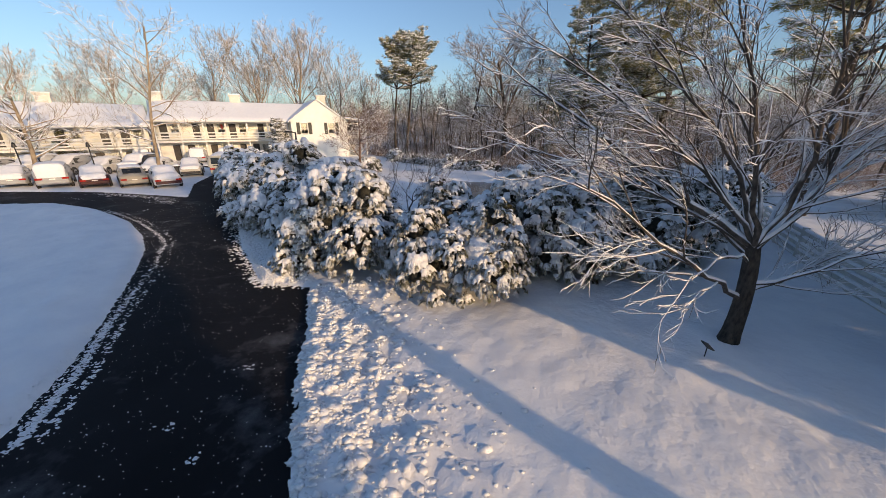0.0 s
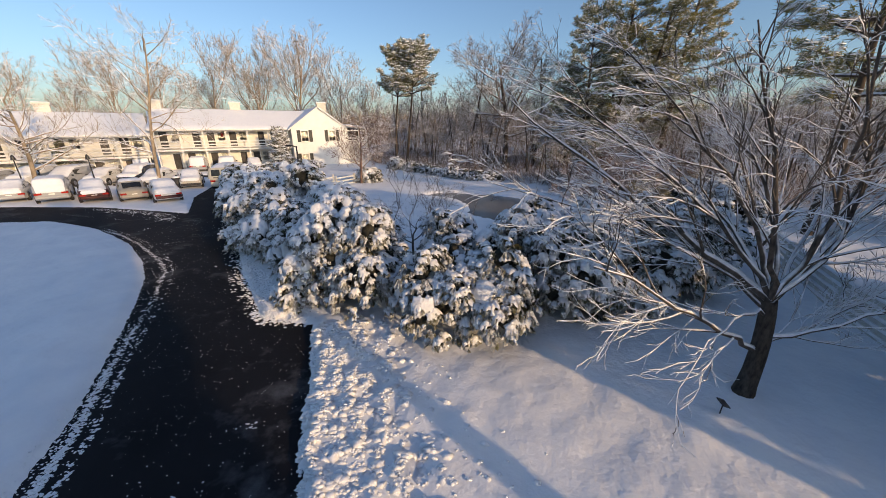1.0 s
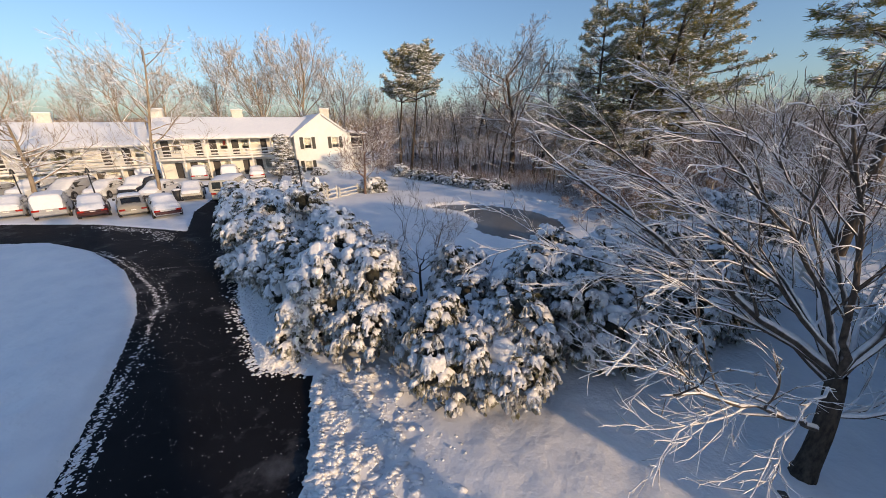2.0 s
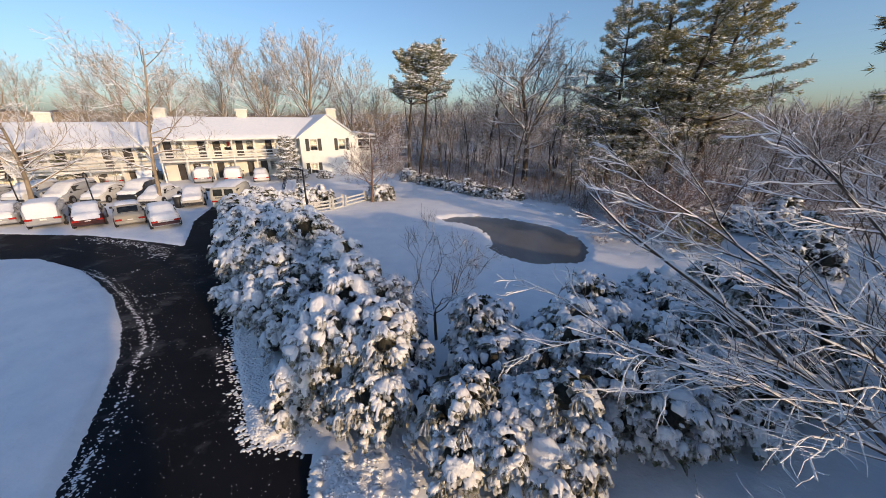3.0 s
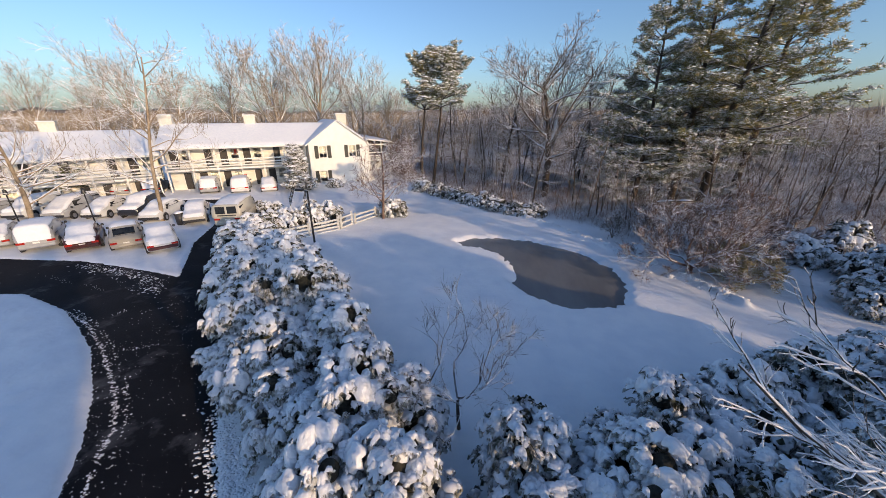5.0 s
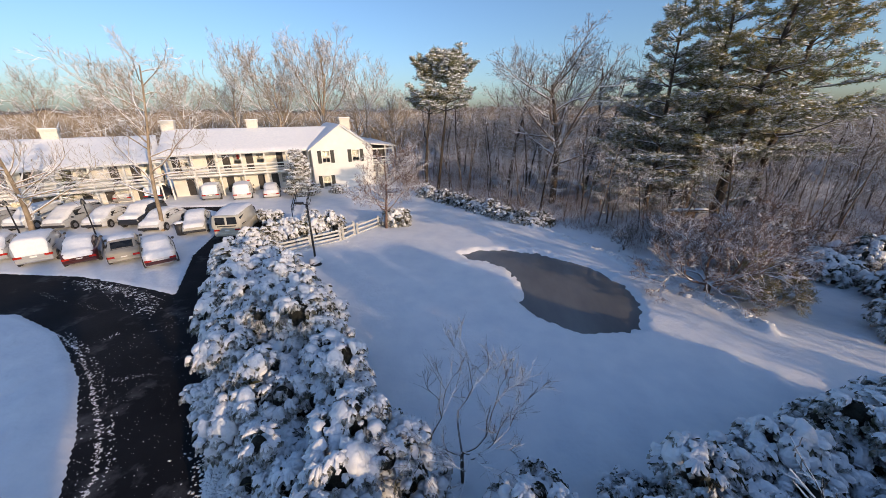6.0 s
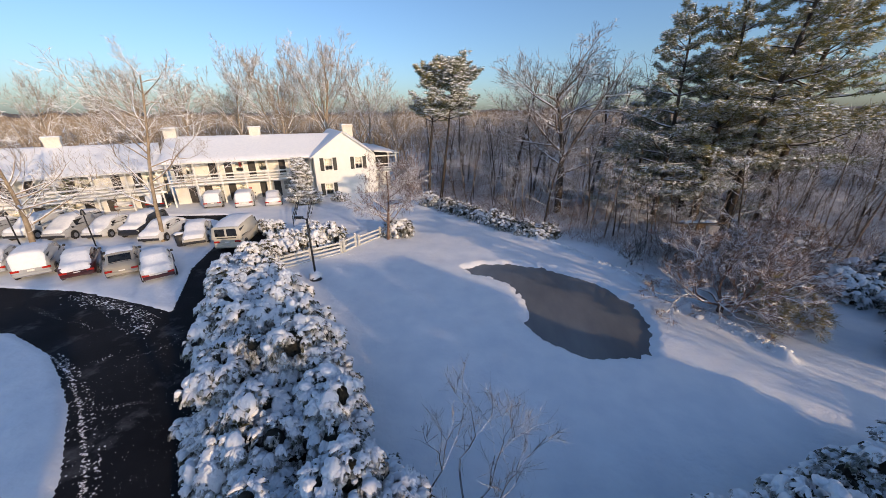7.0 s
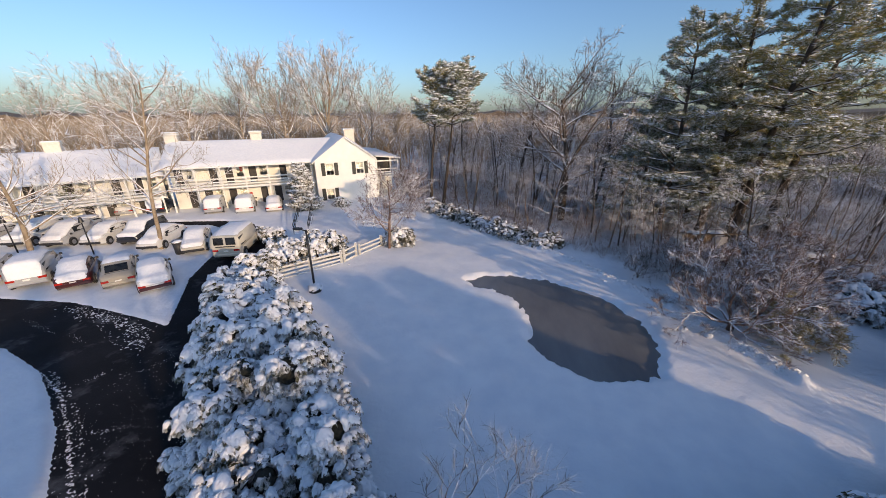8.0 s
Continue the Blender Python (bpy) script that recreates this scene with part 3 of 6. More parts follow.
def snow_crumbs():
    rng = np.random.default_rng(7)
    acc = Acc()

    def strew(x, y, s, flat=0.7, sink=0.3):
        z = np.maximum(ground_height(x, y), 0.0) - s * sink
        lumps(acc, rng, np.stack([x, y, z], 1), s * rng.uniform(0.9, 1.7, len(s)), s * rng.uniform(0.7, 1.3, len(s)), s * flat, 2, 5, 2.6)
    n = 6400
    x, y = along(rng, [(0.9, -2.5), (0.1, 0), (-1.2, 3.9), (-2.0, 5.7), (-2.5, 7.35), (-3.4, 9.6)], n)
    off = np.abs(rng.normal(0, 1.0, n)) * (1.25 - 0.04 * y)
    strew(x + off - 0.12, y + off * 0.3, rng.uniform(0.014, 0.042, n) * np.where(rng.uniform(0, 1, n) < 0.2, 2.4, 1), 0.65, 0.1)
    ridge_line = [(-5.75, 4.4), (-6.5, 5.9), (-7.6, 7.65), (-9.55, 11.15), (-11.15, 13.45), (-12.5, 14.65), (-14.9, 16.3), (-17.2, 17.7), (-19.4, 18.5)]
    for shift, m in ((0.0, 2800), (0.26, 700)):
        x, y = along(rng, ridge_line, m)
        keep = rng.uniform(0, 1, m) < np.where(y < 9.5, 1.0, 0.3)
        x, y, m = x[keep], y[keep], int(keep.sum())
        strew(x + shift + rng.normal(0, 0.05, m), y + shift * 0.5 + rng.normal(0, 0.05, m), rng.uniform(0.012, 0.042, m), 0.5)
    x, y = along(rng, [(-6.3, 4.6), (-7.0, 6.1), (-8.1, 8.1), (-10.0, 10.8), (-11.35, 12.6), (-12.9, 14.15), (-15.3, 16.1), (-19, 18.2)], 1100)
    y = np.where((y > 9.5) & (rng.uniform(0, 1, 1100) < 0.85), y - 200, y)
    strew(x + np.abs(rng.normal(0, 0.2, 1100)) - 0.05, y + np.abs(rng.normal(0, 0.24, 1100)), rng.uniform(0.006, 0.026, 1100))
    x, y = along(rng, [(-4.6, 10.1), (-5.3, 10.6), (-7.6, 13.2), (-12.0, 19.3), (-15.5, 24.4)], 4200)
    strew(x + rng.normal(0.12, 0.36, 4200), y + rng.normal(0, 0.2, 4200), rng.uniform(0.015, 0.06, 4200))
    x, y = along(rng, [(-24, 23.0), (-21.5, 22.6), (-18.5, 21.9), (-17.0, 20.6)], 420)
    strew(x + rng.normal(0, 0.35, 420), y + rng.normal(0, 0.22, 420), rng.uniform(0.008, 0.055, 420) * np.where(rng.uniform(0, 1, 420) < 0.1, 1.7, 1), 0.5)
    x, y = rng.uniform(-16, -1, 5200), rng.uniform(1, 21, 5200)
    keep = inside(ROAD, x, y) > 0.2
    strew(x[keep], y[keep], rng.uniform(0.004, 0.013, int(keep.sum())))
    for cx, cy, da, m, sp in ((-13.7, 16.5, 0.4, 60, 0.5), (-20.5, 20.7, 2.8, 40, 0.4), (-16.8, 18.7, 1.0, 40, 0.25), (-17.9, 18.1, 2.5, 60, 0.4), (-23.5, 21.3, 2.9, 60, 0.9), (-15.2, 19.4, 0.9, 26, 0.6), (-19.0, 21.0, 2.7, 40, 0.8)):
        k = rng.normal(0, sp, m)
        strew(cx + np.cos(da) * k + rng.normal(0, 0.07, m), cy + np.sin(da) * k + rng.normal(0, 0.07, m), rng.uniform(0.01, 0.045, m), 0.35)
    x, y = along(rng, [(11.27, 22.6), (10.5, 24.1), (9.0, 26.95), (7.2, 30.2), (4.5, 34.0), (0.4, 38.1)], 900)
    strew(x + rng.normal(0, 0.22, 900), y + rng.normal(0, 0.15, 900), rng.uniform(0.03, 0.12, 900), 0.6)
    for cx, cy in ((-3.4, 6.3), (-2.95, 4.4), (-3.8, 4.9)):
        strew(cx + rng.normal(0, 0.08, 9), cy + rng.normal(0, 0.05, 9), rng.uniform(0.02, 0.05, 9), 0.4)
    tagged(put("snow_crumbs", acc.mesh("snow_crumbs", M_CHUNK, True)), "crumbled snow thrown up along the ploughed drive", "snow", kind="stuff")


snow_crumbs()

# ---- bushes ----


def spray_shape(rng, el, snowy):
    """One bowed branch end of unit size: drooping fingers of leaves, and the snow draped along them."""
    out = np.array([math.cos(el), 0, math.sin(el)])
    leaves, caps = Acc(), Acc()
    half = 1.15 + 1.9 * max(0.0, el / 1.4) ** 2
    k = 8
    down = np.array([0, 0, -1.0])
    for j in range(k):
        a = -half + (j + rng.uniform(0.1, 0.9)) / k * 2 * half
        d = unit(np.array([math.cos(a), math.sin(a), 0]) + out * 0.55)
        L = rng.uniform(0.5, 1.2)
        side = unit(np.cross(d, (0, 0, 1)))
        bend = side * rng.uniform(-0.12, 0.12)
        w0 = rng.uniform(0.12, 0.22)
        p0 = d * rng.uniform(-0.12, 0.1)
        p1 = d * L * 0.42 + bend * 0.4 + down * L * 0.04
        p2 = d * L * 0.74 + bend + down * L * rng.uniform(0.18, 0.36)
        p3 = d * L * 0.9 + bend * 1.4 + down * L * rng.uniform(0.55, 0.95)
        s = side * 0.085
        q = p2 + (p3 - p2) * 0.35
        leaves.add(np.array([p0 - s + down * 0.05, p1 + s, p3, q - s * 2.4 + down * 0.16, q + s * 2.4 + down * 0.18, p2]), np.array([[0, 1, 2], [5, 3, 2], [5, 2, 4]]))
        if rng.uniform() < snowy:
            t = rng.uniform(0.45, 1.05)
            e = p2 + (p3 - p2) * (t - 0.5) if t > 0.5 else p1 + (p2 - p1) * t * 2
            v = []
            for p, w, h in ((p0, 0.7, 0.9), (p1 * 0.7, rng.uniform(0.9, 1.3), rng.uniform(0.7, 1.5)), (p1 + (e - p1) * 0.5, rng.uniform(0.7, 1.15), rng.uniform(0.5, 1.2)), (e, 0.5, 0.2)):
                v += [p - side * w0 * w + down * 0.04, p + np.array([0, 0, 0.17 * h]) + d * 0.06 * h + side * w0 * rng.uniform(-0.4, 0.4), p + side * w0 * w + down * 0.04]
            f = []
            for i in range(3):
                o = i * 3
                f += [[o, o + 1, o + 4], [o, o + 4, o + 3], [o + 1, o + 2, o + 5], [o + 1, o + 5, o + 4]]
            caps.add(v, f)
    if snowy > 0:
        r = rng.uniform(0.25, 0.5)
        lump(caps, rng, np.array([out[0] * rng.uniform(0.1, 0.5), rng.uniform(-0.2, 0.2), 0.06]), r * 1.2, r, rng.uniform(0.14, 0.28), 2, 6)
    join = lambda c: (np.concatenate(c.v), np.concatenate(c.f))
    return join(leaves), join(caps) if caps.n else None


_r = np.random.default_rng(77)
SPRAYS = [[spray_shape(_r, el, sn) for _ in range(6)] for el in (0.05, 0.5, 0.95, 1.4) for sn in (0.0, 0.85)]


def scatter(acc, shape, at, az, size):
    """Copies of a shape, turned about the upright and scaled, as one mesh."""
    v, f = shape
    c, s = np.cos(az)[:, None], np.sin(az)[:, None]
    x = (v[None, :, 0] * c - v[None, :, 1] * s) * size[:, None]
    y = (v[None, :, 0] * s + v[None, :, 1] * c) * size[:, None]
    z = v[None, :, 2] * size[:, None]
    w = np.stack([x, y, np.broadcast_to(z, x.shape)], -1) + at[:, None]
    acc.add(w.reshape(-1, 3), (f[None] + (np.arange(len(at)) * len(v))[:, None, None]).reshape(-1, 3))


def pillows(acc, rng, mound, az, el, size, rings=5, k=13):
    """Smooth drapes of snow that follow a mound's side, thick in the middle, ragged and longer at their lower edge."""
    mx, my, mz, r, rz = mound
    n = len(az)
    out = np.stack([np.cos(az) * np.cos(el), np.sin(az) * np.cos(el), np.sin(el)], 1)
    side = np.stack([-np.sin(az), np.cos(az), 0 * az], 1)
    rise = np.cross(out, side)
    phi = np.arange(k) * 2 * np.pi / k
    edge = rng.uniform(0.62, 1.3, (n, k)) * (1.12 - 0.3 * np.sin(phi))[None]
    rho = np.repeat(np.arange(1, rings + 1) / rings, k)
    ph = np.tile(phi, rings)
    ed = np.tile(edge, (1, rings)) * (rho ** 1.5)[None] + np.tile(edge.mean(1, keepdims=True), (1, rings * k)) * (1 - rho ** 1.5)[None]
    a, b = ed * rho * np.cos(ph) * size[:, None], ed * rho * np.sin(ph) * size[:, None]
    d = out[:, None] + side[:, None] * a[..., None] + rise[:, None] * b[..., None]
    d /= np.linalg.norm(d, axis=-1, keepdims=True)
    thick = 0.98 + (0.2 * np.sqrt(np.clip(1 - rho ** 2.2, 0, 1)))[None] * rng.uniform(0.6, 1.25, (n, 1)) + rng.normal(0, 0.025, (n, rings * k)) - 0.1 * (rho > 0.99)[None]
    v = np.zeros((n, rings * k + 1, 3))
    v[:, 1:] = d * thick[..., None]
    v[:, 0] = out * 1.18
    v = v * np.array([r, r, rz]) + np.array([mx, my, mz])
    f = [[0, 1 + q, 1 + (q + 1) % k] for q in range(k)]
    for i in range(rings - 1):
        for q in range(k):
            p, o = 1 + i * k + q, 1 + i * k + (q + 1) % k
            f += [[p, p + k, o], [o, p + k, o + k]]
    acc.add(v.reshape(-1, 3), (np.array(f)[None] + (np.arange(n) * (rings * k + 1))[:, None, None]).reshape(-1, 3))


def bush(seed, x, y, rx, ry, h, label, size=0.3, density=1.0, snow=0.92, name="evergreen_bush"):
    """An evergreen bush: several leaning mounds of drooping sprays over near-black cores that stand in for inner shade.
    """
    rng = np.random.default_rng(seed)
    leaves, caps, core = Acc(), Acc(), Acc()
    around = [(u - x, v - y, p, q, w) for u, v, p, q, w, _ in DRIVE_BUSHES + LAWN_BUSHES if 0.2 < math.hypot(u - x, v - y) < 4]
    mounds = [(0, 0, h * 0.42, rx * 0.6, h * 0.4)]
    n = int(8 + 4.5 * rx * ry)
    for i in range(n):
        a = i * 2.4 + rng.uniform(-0.5, 0.5)
        d = math.sqrt((i + 0.4) / n) * 0.86
        r = rng.uniform(0.24, 0.46) * (rx + ry) / 2
        top = h * (1.04 - 0.55 * d ** 2) * rng.uniform(0.66, 1.2)
        mounds.append((math.cos(a) * rx * d, math.sin(a) * ry * d, max(top - r * 0.95, r * 0.5), r, r * rng.uniform(0.9, 1.5)))
    P, AZ, EL, SN = [], [], [], []
    for mx, my, mz, r, rz in mounds:
        k = max(12, int(density * 13.5 * r * r / size ** 2))
        el = np.arcsin(rng.uniform(-0.45, 1, k))
        az = rng.uniform(0, 6.283, k)
        f = rng.uniform(0.72, 1.06, k)
        p = np.stack([mx + np.cos(az) * np.cos(el) * r * f, my + np.sin(az) * np.cos(el) * r * f, mz + np.sin(el) * rz * f], 1)
        ok = (p[:, 2] > 0.1)
        for ox, oy, oz, orr, orz in mounds:
            q = ((p[:, 0] - ox) / orr) ** 2 + ((p[:, 1] - oy) / orr) ** 2 + ((p[:, 2] - oz) / orz) ** 2
            ok &= q > 0.55
        for ox, oy, orx, ory, oh in around:
            ok &= ((p[:, 0] - ox) / orx) ** 2 + ((p[:, 1] - oy) / ory) ** 2 + ((p[:, 2] - oh * 0.35) / (oh * 0.65)) ** 2 > 0.42
        P.append(p[ok])
        AZ.append(az[ok])
        EL.append(el[ok])
        load = np.clip(rng.normal(snow * 0.85, 0.32), 0.15, 1.1)
        SN.append(np.full(int(ok.sum()), load))
        if load > 0.55:
            m = rng.integers(3, 7) if load > 0.85 else rng.integers(1, 3)
            pillows(caps, rng, (mx, my, mz, r, rz), rng.uniform(0, 6.283, m), np.arcsin(rng.uniform(0.1, 0.98, m)), rng.uniform(0.24, 0.55, m))
    P, AZ, EL, SN = (np.concatenate(q) for q in (P, AZ, EL, SN))
    skirt = int(density * 5 * (rx + ry) / size)
    az = rng.uniform(0, 6.283, skirt)
    P = np.concatenate([P, np.stack([np.cos(az) * rx * rng.uniform(0.65, 0.95, skirt), np.sin(az) * ry * rng.uniform(0.65, 0.95, skirt), rng.uniform(0.1, h * 0.35, skirt)], 1)])
    AZ, EL, SN = np.concatenate([AZ, az]), np.concatenate([EL, rng.uniform(-0.2, 0.2, skirt)]), np.concatenate([SN, np.full(skirt, snow * 0.65)])
    sz = size * np.where(rng.uniform(0, 1, len(P)) < 0.45, rng.uniform(0.4, 0.75, len(P)), rng.uniform(0.8, 1.5, len(P)))
    up = np.clip(SN * (0.74 + 0.5 * np.clip(EL, 0, 1)), 0, 0.97)
    kind = np.clip((EL / 0.45).astype(int), 0, 3) * 2 + (rng.uniform(0, 1, len(P)) < up)
    pick = rng.integers(0, 6, len(P))
    turn = rng.normal(0, 0.55, len(P))
    for a in range(8):
        for b in range(6):
            m = (kind == a) & (pick == b)
            if m.any():
                lf, cp = SPRAYS[a][b]
                scatter(leaves, lf, P[m], AZ[m] + turn[m], sz[m])
                if cp:
                    scatter(caps, cp, P[m], AZ[m] + turn[m], sz[m])
    # solid dark cores under the mounds, painted as the bush's shaded depth
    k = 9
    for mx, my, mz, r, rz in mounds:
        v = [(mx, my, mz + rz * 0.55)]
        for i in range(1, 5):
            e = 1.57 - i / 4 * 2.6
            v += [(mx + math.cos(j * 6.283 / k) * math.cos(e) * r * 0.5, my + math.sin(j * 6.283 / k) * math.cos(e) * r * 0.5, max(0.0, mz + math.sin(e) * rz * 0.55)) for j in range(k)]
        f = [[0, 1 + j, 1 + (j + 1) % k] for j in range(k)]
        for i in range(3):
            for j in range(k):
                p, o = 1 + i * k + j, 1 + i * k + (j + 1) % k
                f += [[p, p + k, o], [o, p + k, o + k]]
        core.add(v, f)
    ob = tagged(empty(name, Matrix.Translation((x, y, 0.12))), label, "bush", "evergreen bushes")
    tagged(put("foliage", leaves.mesh("foliage", M_LEAF), ob, "dark drooping evergreen leaves"), kind="stuff")
    tagged(put("snow_load", caps.mesh("snow_load", M_SNOW_CAP, True), ob, "clumped drooping snow"), kind="stuff")
    tagged(put("shade_core", core.mesh("shade_core", M_CORE, True), ob), kind="stuff")
    return ob


B1 = "dark evergreen bush bowed under thick clumps of snow, beside the drive"
B2 = "broad evergreen bush with drooping snow-laden leaves, at the lawn's edge"
B3 = "tall evergreen bush with snow-laden sprays, near the pond lawn"
DRIVE_BUSHES = [  # x, y, rx, ry, h, label
    (-3.3, 11.3, 1.4, 1.4, 2.6, B1), (-2.2, 10.9, 1.4, 1.3, 2.7, B1), (-4.4, 10.9, 0.8, 0.7, 0.9, B1), (-4.9, 12.9, 1.4, 1.4, 2.4, B1), (-3.3, 13.2, 1.5, 1.5, 3.0, B1),
    (-6.6, 14.7, 1.5, 1.5, 2.5, B1), (-8.9, 15.4, 1.0, 0.6, 1.3, B1), (-5.0, 15.2, 1.4, 1.4, 3.0, B1), (-8.6, 16.7, 1.6, 1.6, 2.6, B1), (-6.7, 17.3, 1.5, 1.5, 3.1, B1), (-10.3, 18.9, 1.6, 1.6, 2.6, B1),
    (-8.5, 19.4, 1.5, 1.5, 3.0, B1), (-12.0, 21.2, 1.6, 1.6, 2.6, B1), (-10.2, 21.5, 1.4, 1.4, 2.8, B1), (-13.6, 23.6, 1.6, 1.6, 2.5, B1), (-12.3, 23.6, 1.2, 1.3, 2.5, B1), (-14.9, 25.7, 1.4, 1.4, 1.9, B1), (-14.3, 25.9, 1.2, 1.3, 2.2, B1)]
LAWN_BUSHES = [
    (0.2, 9.7, 1.3, 1.2, 2.2, B2), (1.5, 9.6, 1.3, 1.2, 2.3, B2), (0.3, 12.0, 1.2, 1.2, 2.9, B2), (2.2, 11.6, 1.6, 1.4, 2.6, B2), (4.0, 11.2, 1.6, 1.5, 2.5, B2), (3.4, 13.0, 1.5, 1.4, 2.6, B3),
    (5.9, 11.9, 1.7, 1.6, 2.5, B3), (5.6, 14.0, 1.6, 1.4, 2.4, B3), (7.8, 12.9, 1.7, 1.6, 2.5, B3), (7.9, 15.0, 1.6, 1.4, 2.3, B3), (9.7, 14.6, 1.6, 1.6, 2.2, B3), (11.0, 16.6, 1.5, 1.4, 1.9, B3)]
for i, (x, y, rx, ry, h, lab) in enumerate(DRIVE_BUSHES + LAWN_BUSHES):
    bush(100 + i, x, y, rx * 0.93, ry * 0.93, h, lab, 0.22 if y < 13.5 else 0.24 if y < 18 else 0.27, snow=1.2 if lab == B1 else 0.8)

# ---- house ----
HOUSE = Matrix.Translation((-21.9, 48.0, 0)) @ Matrix.Rotation(radians(32), 4, "Z")


def wall_mesh(u0, u1, z0, z1, v0, v1, holes=(), gable=None):
    """A wall along u with real openings; gable: height of a peak at the middle."""
    bm = bmesh.new()
    us = sorted({u0, u1, *(h[i] for h in holes for i in (0, 1))})
    zs = sorted({z0, z1, *(h[i] for h in holes for i in (2, 3))})

    def solid(i, j):
        if not (0 <= i < len(us) - 1 and 0 <= j < len(zs) - 1):
            return False
        cu, cz = (us[i] + us[i + 1]) / 2, (zs[j] + zs[j + 1]) / 2
        return not any(h[0] < cu < h[1] and h[2] < cz < h[3] for h in holes)

    def quad(*p):
        bm.faces.new([bm.verts.new(q) for q in p])
    for i in range(len(us) - 1):
        for j in range(len(zs) - 1):
            if not solid(i, j):
                continue
            a, b, c, d = us[i], us[i + 1], zs[j], zs[j + 1]
            quad((a, v0, c), (b, v0, c), (b, v0, d), (a, v0, d))
            quad((a, v1, d), (b, v1, d), (b, v1, c), (a, v1, c))
            if not solid(i - 1, j):
                quad((a, v0, c), (a, v0, d), (a, v1, d), (a, v1, c))
            if not solid(i + 1, j):
                quad((b, v1, c), (b, v1, d), (b, v0, d), (b, v0, c))
            if not solid(i, j - 1):
                quad((a, v1, c), (b, v1, c), (b, v0, c), (a, v0, c))
            if not solid(i, j + 1) and not gable:
                quad((a, v0, d), (b, v0, d), (b, v1, d), (a, v1, d))
    if gable:
        m, top = (u0 + u1) / 2, gable
        quad((u0, v0, z1), (u1, v0, z1), (m, v0, top))
        quad((m, v1, top), (u1, v1, z1), (u0, v1, z1))
        quad((u0, v0, z1), (m, v0, top), (m, v1, top), (u0, v1, z1))
        quad((m, v0, top), (u1, v0, z1), (u1, v1, z1), (m, v1, top))
    bmesh.ops.remove_doubles(bm, verts=bm.verts, dist=1e-4)
    return bm


def slab(corners, thick):
    """A sloped slab through four corners, with its thickness downwards."""
    bm = bmesh.new()
    top = [bm.verts.new(c) for c in corners]
    low = [bm.verts.new((c[0], c[1], c[2] - thick)) for c in corners]
    bm.faces.new(top)
    bm.faces.new(low[::-1])
    for i in range(len(corners)):
        j = (i + 1) % len(corners)
        bm.faces.new((top[j], top[i], low[i], low[j]))
    return bm


def window(parent, u0, u1, z0, z1, v, shutters=True, rail=True):
    """A sash window set in an opening that faces -v."""
    w = part("window", frame_ring(u0, u1, z0, z1, v - 0.03, v + 0.09, 0.07), M_TRIM, parent, "white-painted sash window")
    mid = (z0 + z1) / 2
    part("sash_rail", box(u0 + 0.07, u1 - 0.07, v + 0.01, v + 0.05, mid - 0.03, mid + 0.03), M_TRIM, w)
    for a, b in ((z0 + 0.07, mid - 0.03), (mid + 0.03, z1 - 0.07)):
        part("muntin", box((u0 + u1) / 2 - 0.015, (u0 + u1) / 2 + 0.015, v + 0.015, v + 0.04, a, b), M_TRIM, w)
        p = part("pane", box(u0 + 0.06, u1 - 0.06, v + 0.045, v + 0.055, a, b), M_GLASS, w)
        p.visible_shadow = False
    part("curtain", box(u0 - 0.05, u1 + 0.05, v + 0.3, v + 0.33, z0 + (z1 - z0) * 0.35, z1 + 0.1), M_CURTAIN, w)
    part("sill", box(u0 - 0.08, u1 + 0.08, v - 0.1, v - 0.032, z0 - 0.06, z0, 0.01), M_TRIM, w)
    if shutters:
        for a in (u0 - 0.5, u1 + 0.06):
            s = part("shutter", box(a, a + 0.44, v - 0.05, v - 0.003, z0 - 0.03, z1 + 0.03, 0.008), M_SHUTTER, parent, "dark louvred shutter")
            n = 9
            for i in range(n):
                z = z0 + (z1 - z0) * (i + 0.5) / n
                part("slat", box(a + 0.05, a + 0.39, v - 0.065, v - 0.045, z - 0.035, z + 0.035), M_SHUTTER, s)
    return w


def frame_ring(u0, u1, z0, z1, v0, v1, t):
    bm = box(u0 - 0.02, u1 + 0.02, v0, v1, z1 - t, z1 + 0.02)
    box(u0 - 0.02, u1 + 0.02, v0, v1, z0 - 0.02, z0 + t, bm=bm)
    box(u0 - 0.02, u0 + t, v0, v1, z0 + t, z1 - t, bm=bm)
    box(u1 - t, u1 + 0.02, v0, v1, z0 + t, z1 - t, bm=bm)
    return bm


def door(parent, u0, u1, z0, z1, v, dark=True):
    d = part("door", box(u0 + 0.05, u1 - 0.05, v + 0.04, v + 0.09, z0 + 0.02, z1 - 0.05, 0.006), M_DOOR if dark else M_TRIM, parent, "dark panelled door")
    part("door_frame", frame_ring(u0, u1, z0, z1, v - 0.025, v + 0.035, 0.06), M_TRIM, parent)
    for a, b in ((0.12, 0.42), (0.5, 0.9)):
        part("panel", box(u0 + 0.18, u1 - 0.18, v + 0.03, v + 0.045, z0 + (z1 - z0) * a, z0 + (z1 - z0) * b, 0.006), M_DOOR, d)
    bm = bmesh.new()
    bmesh.ops.create_uvsphere(bm, u_segments=8, v_segments=6, radius=0.04, matrix=Matrix.Translation((u1 - 0.15, v + 0.02, z0 + 1.0)))
    part("knob", bm, M_METAL, d, "", None, True)


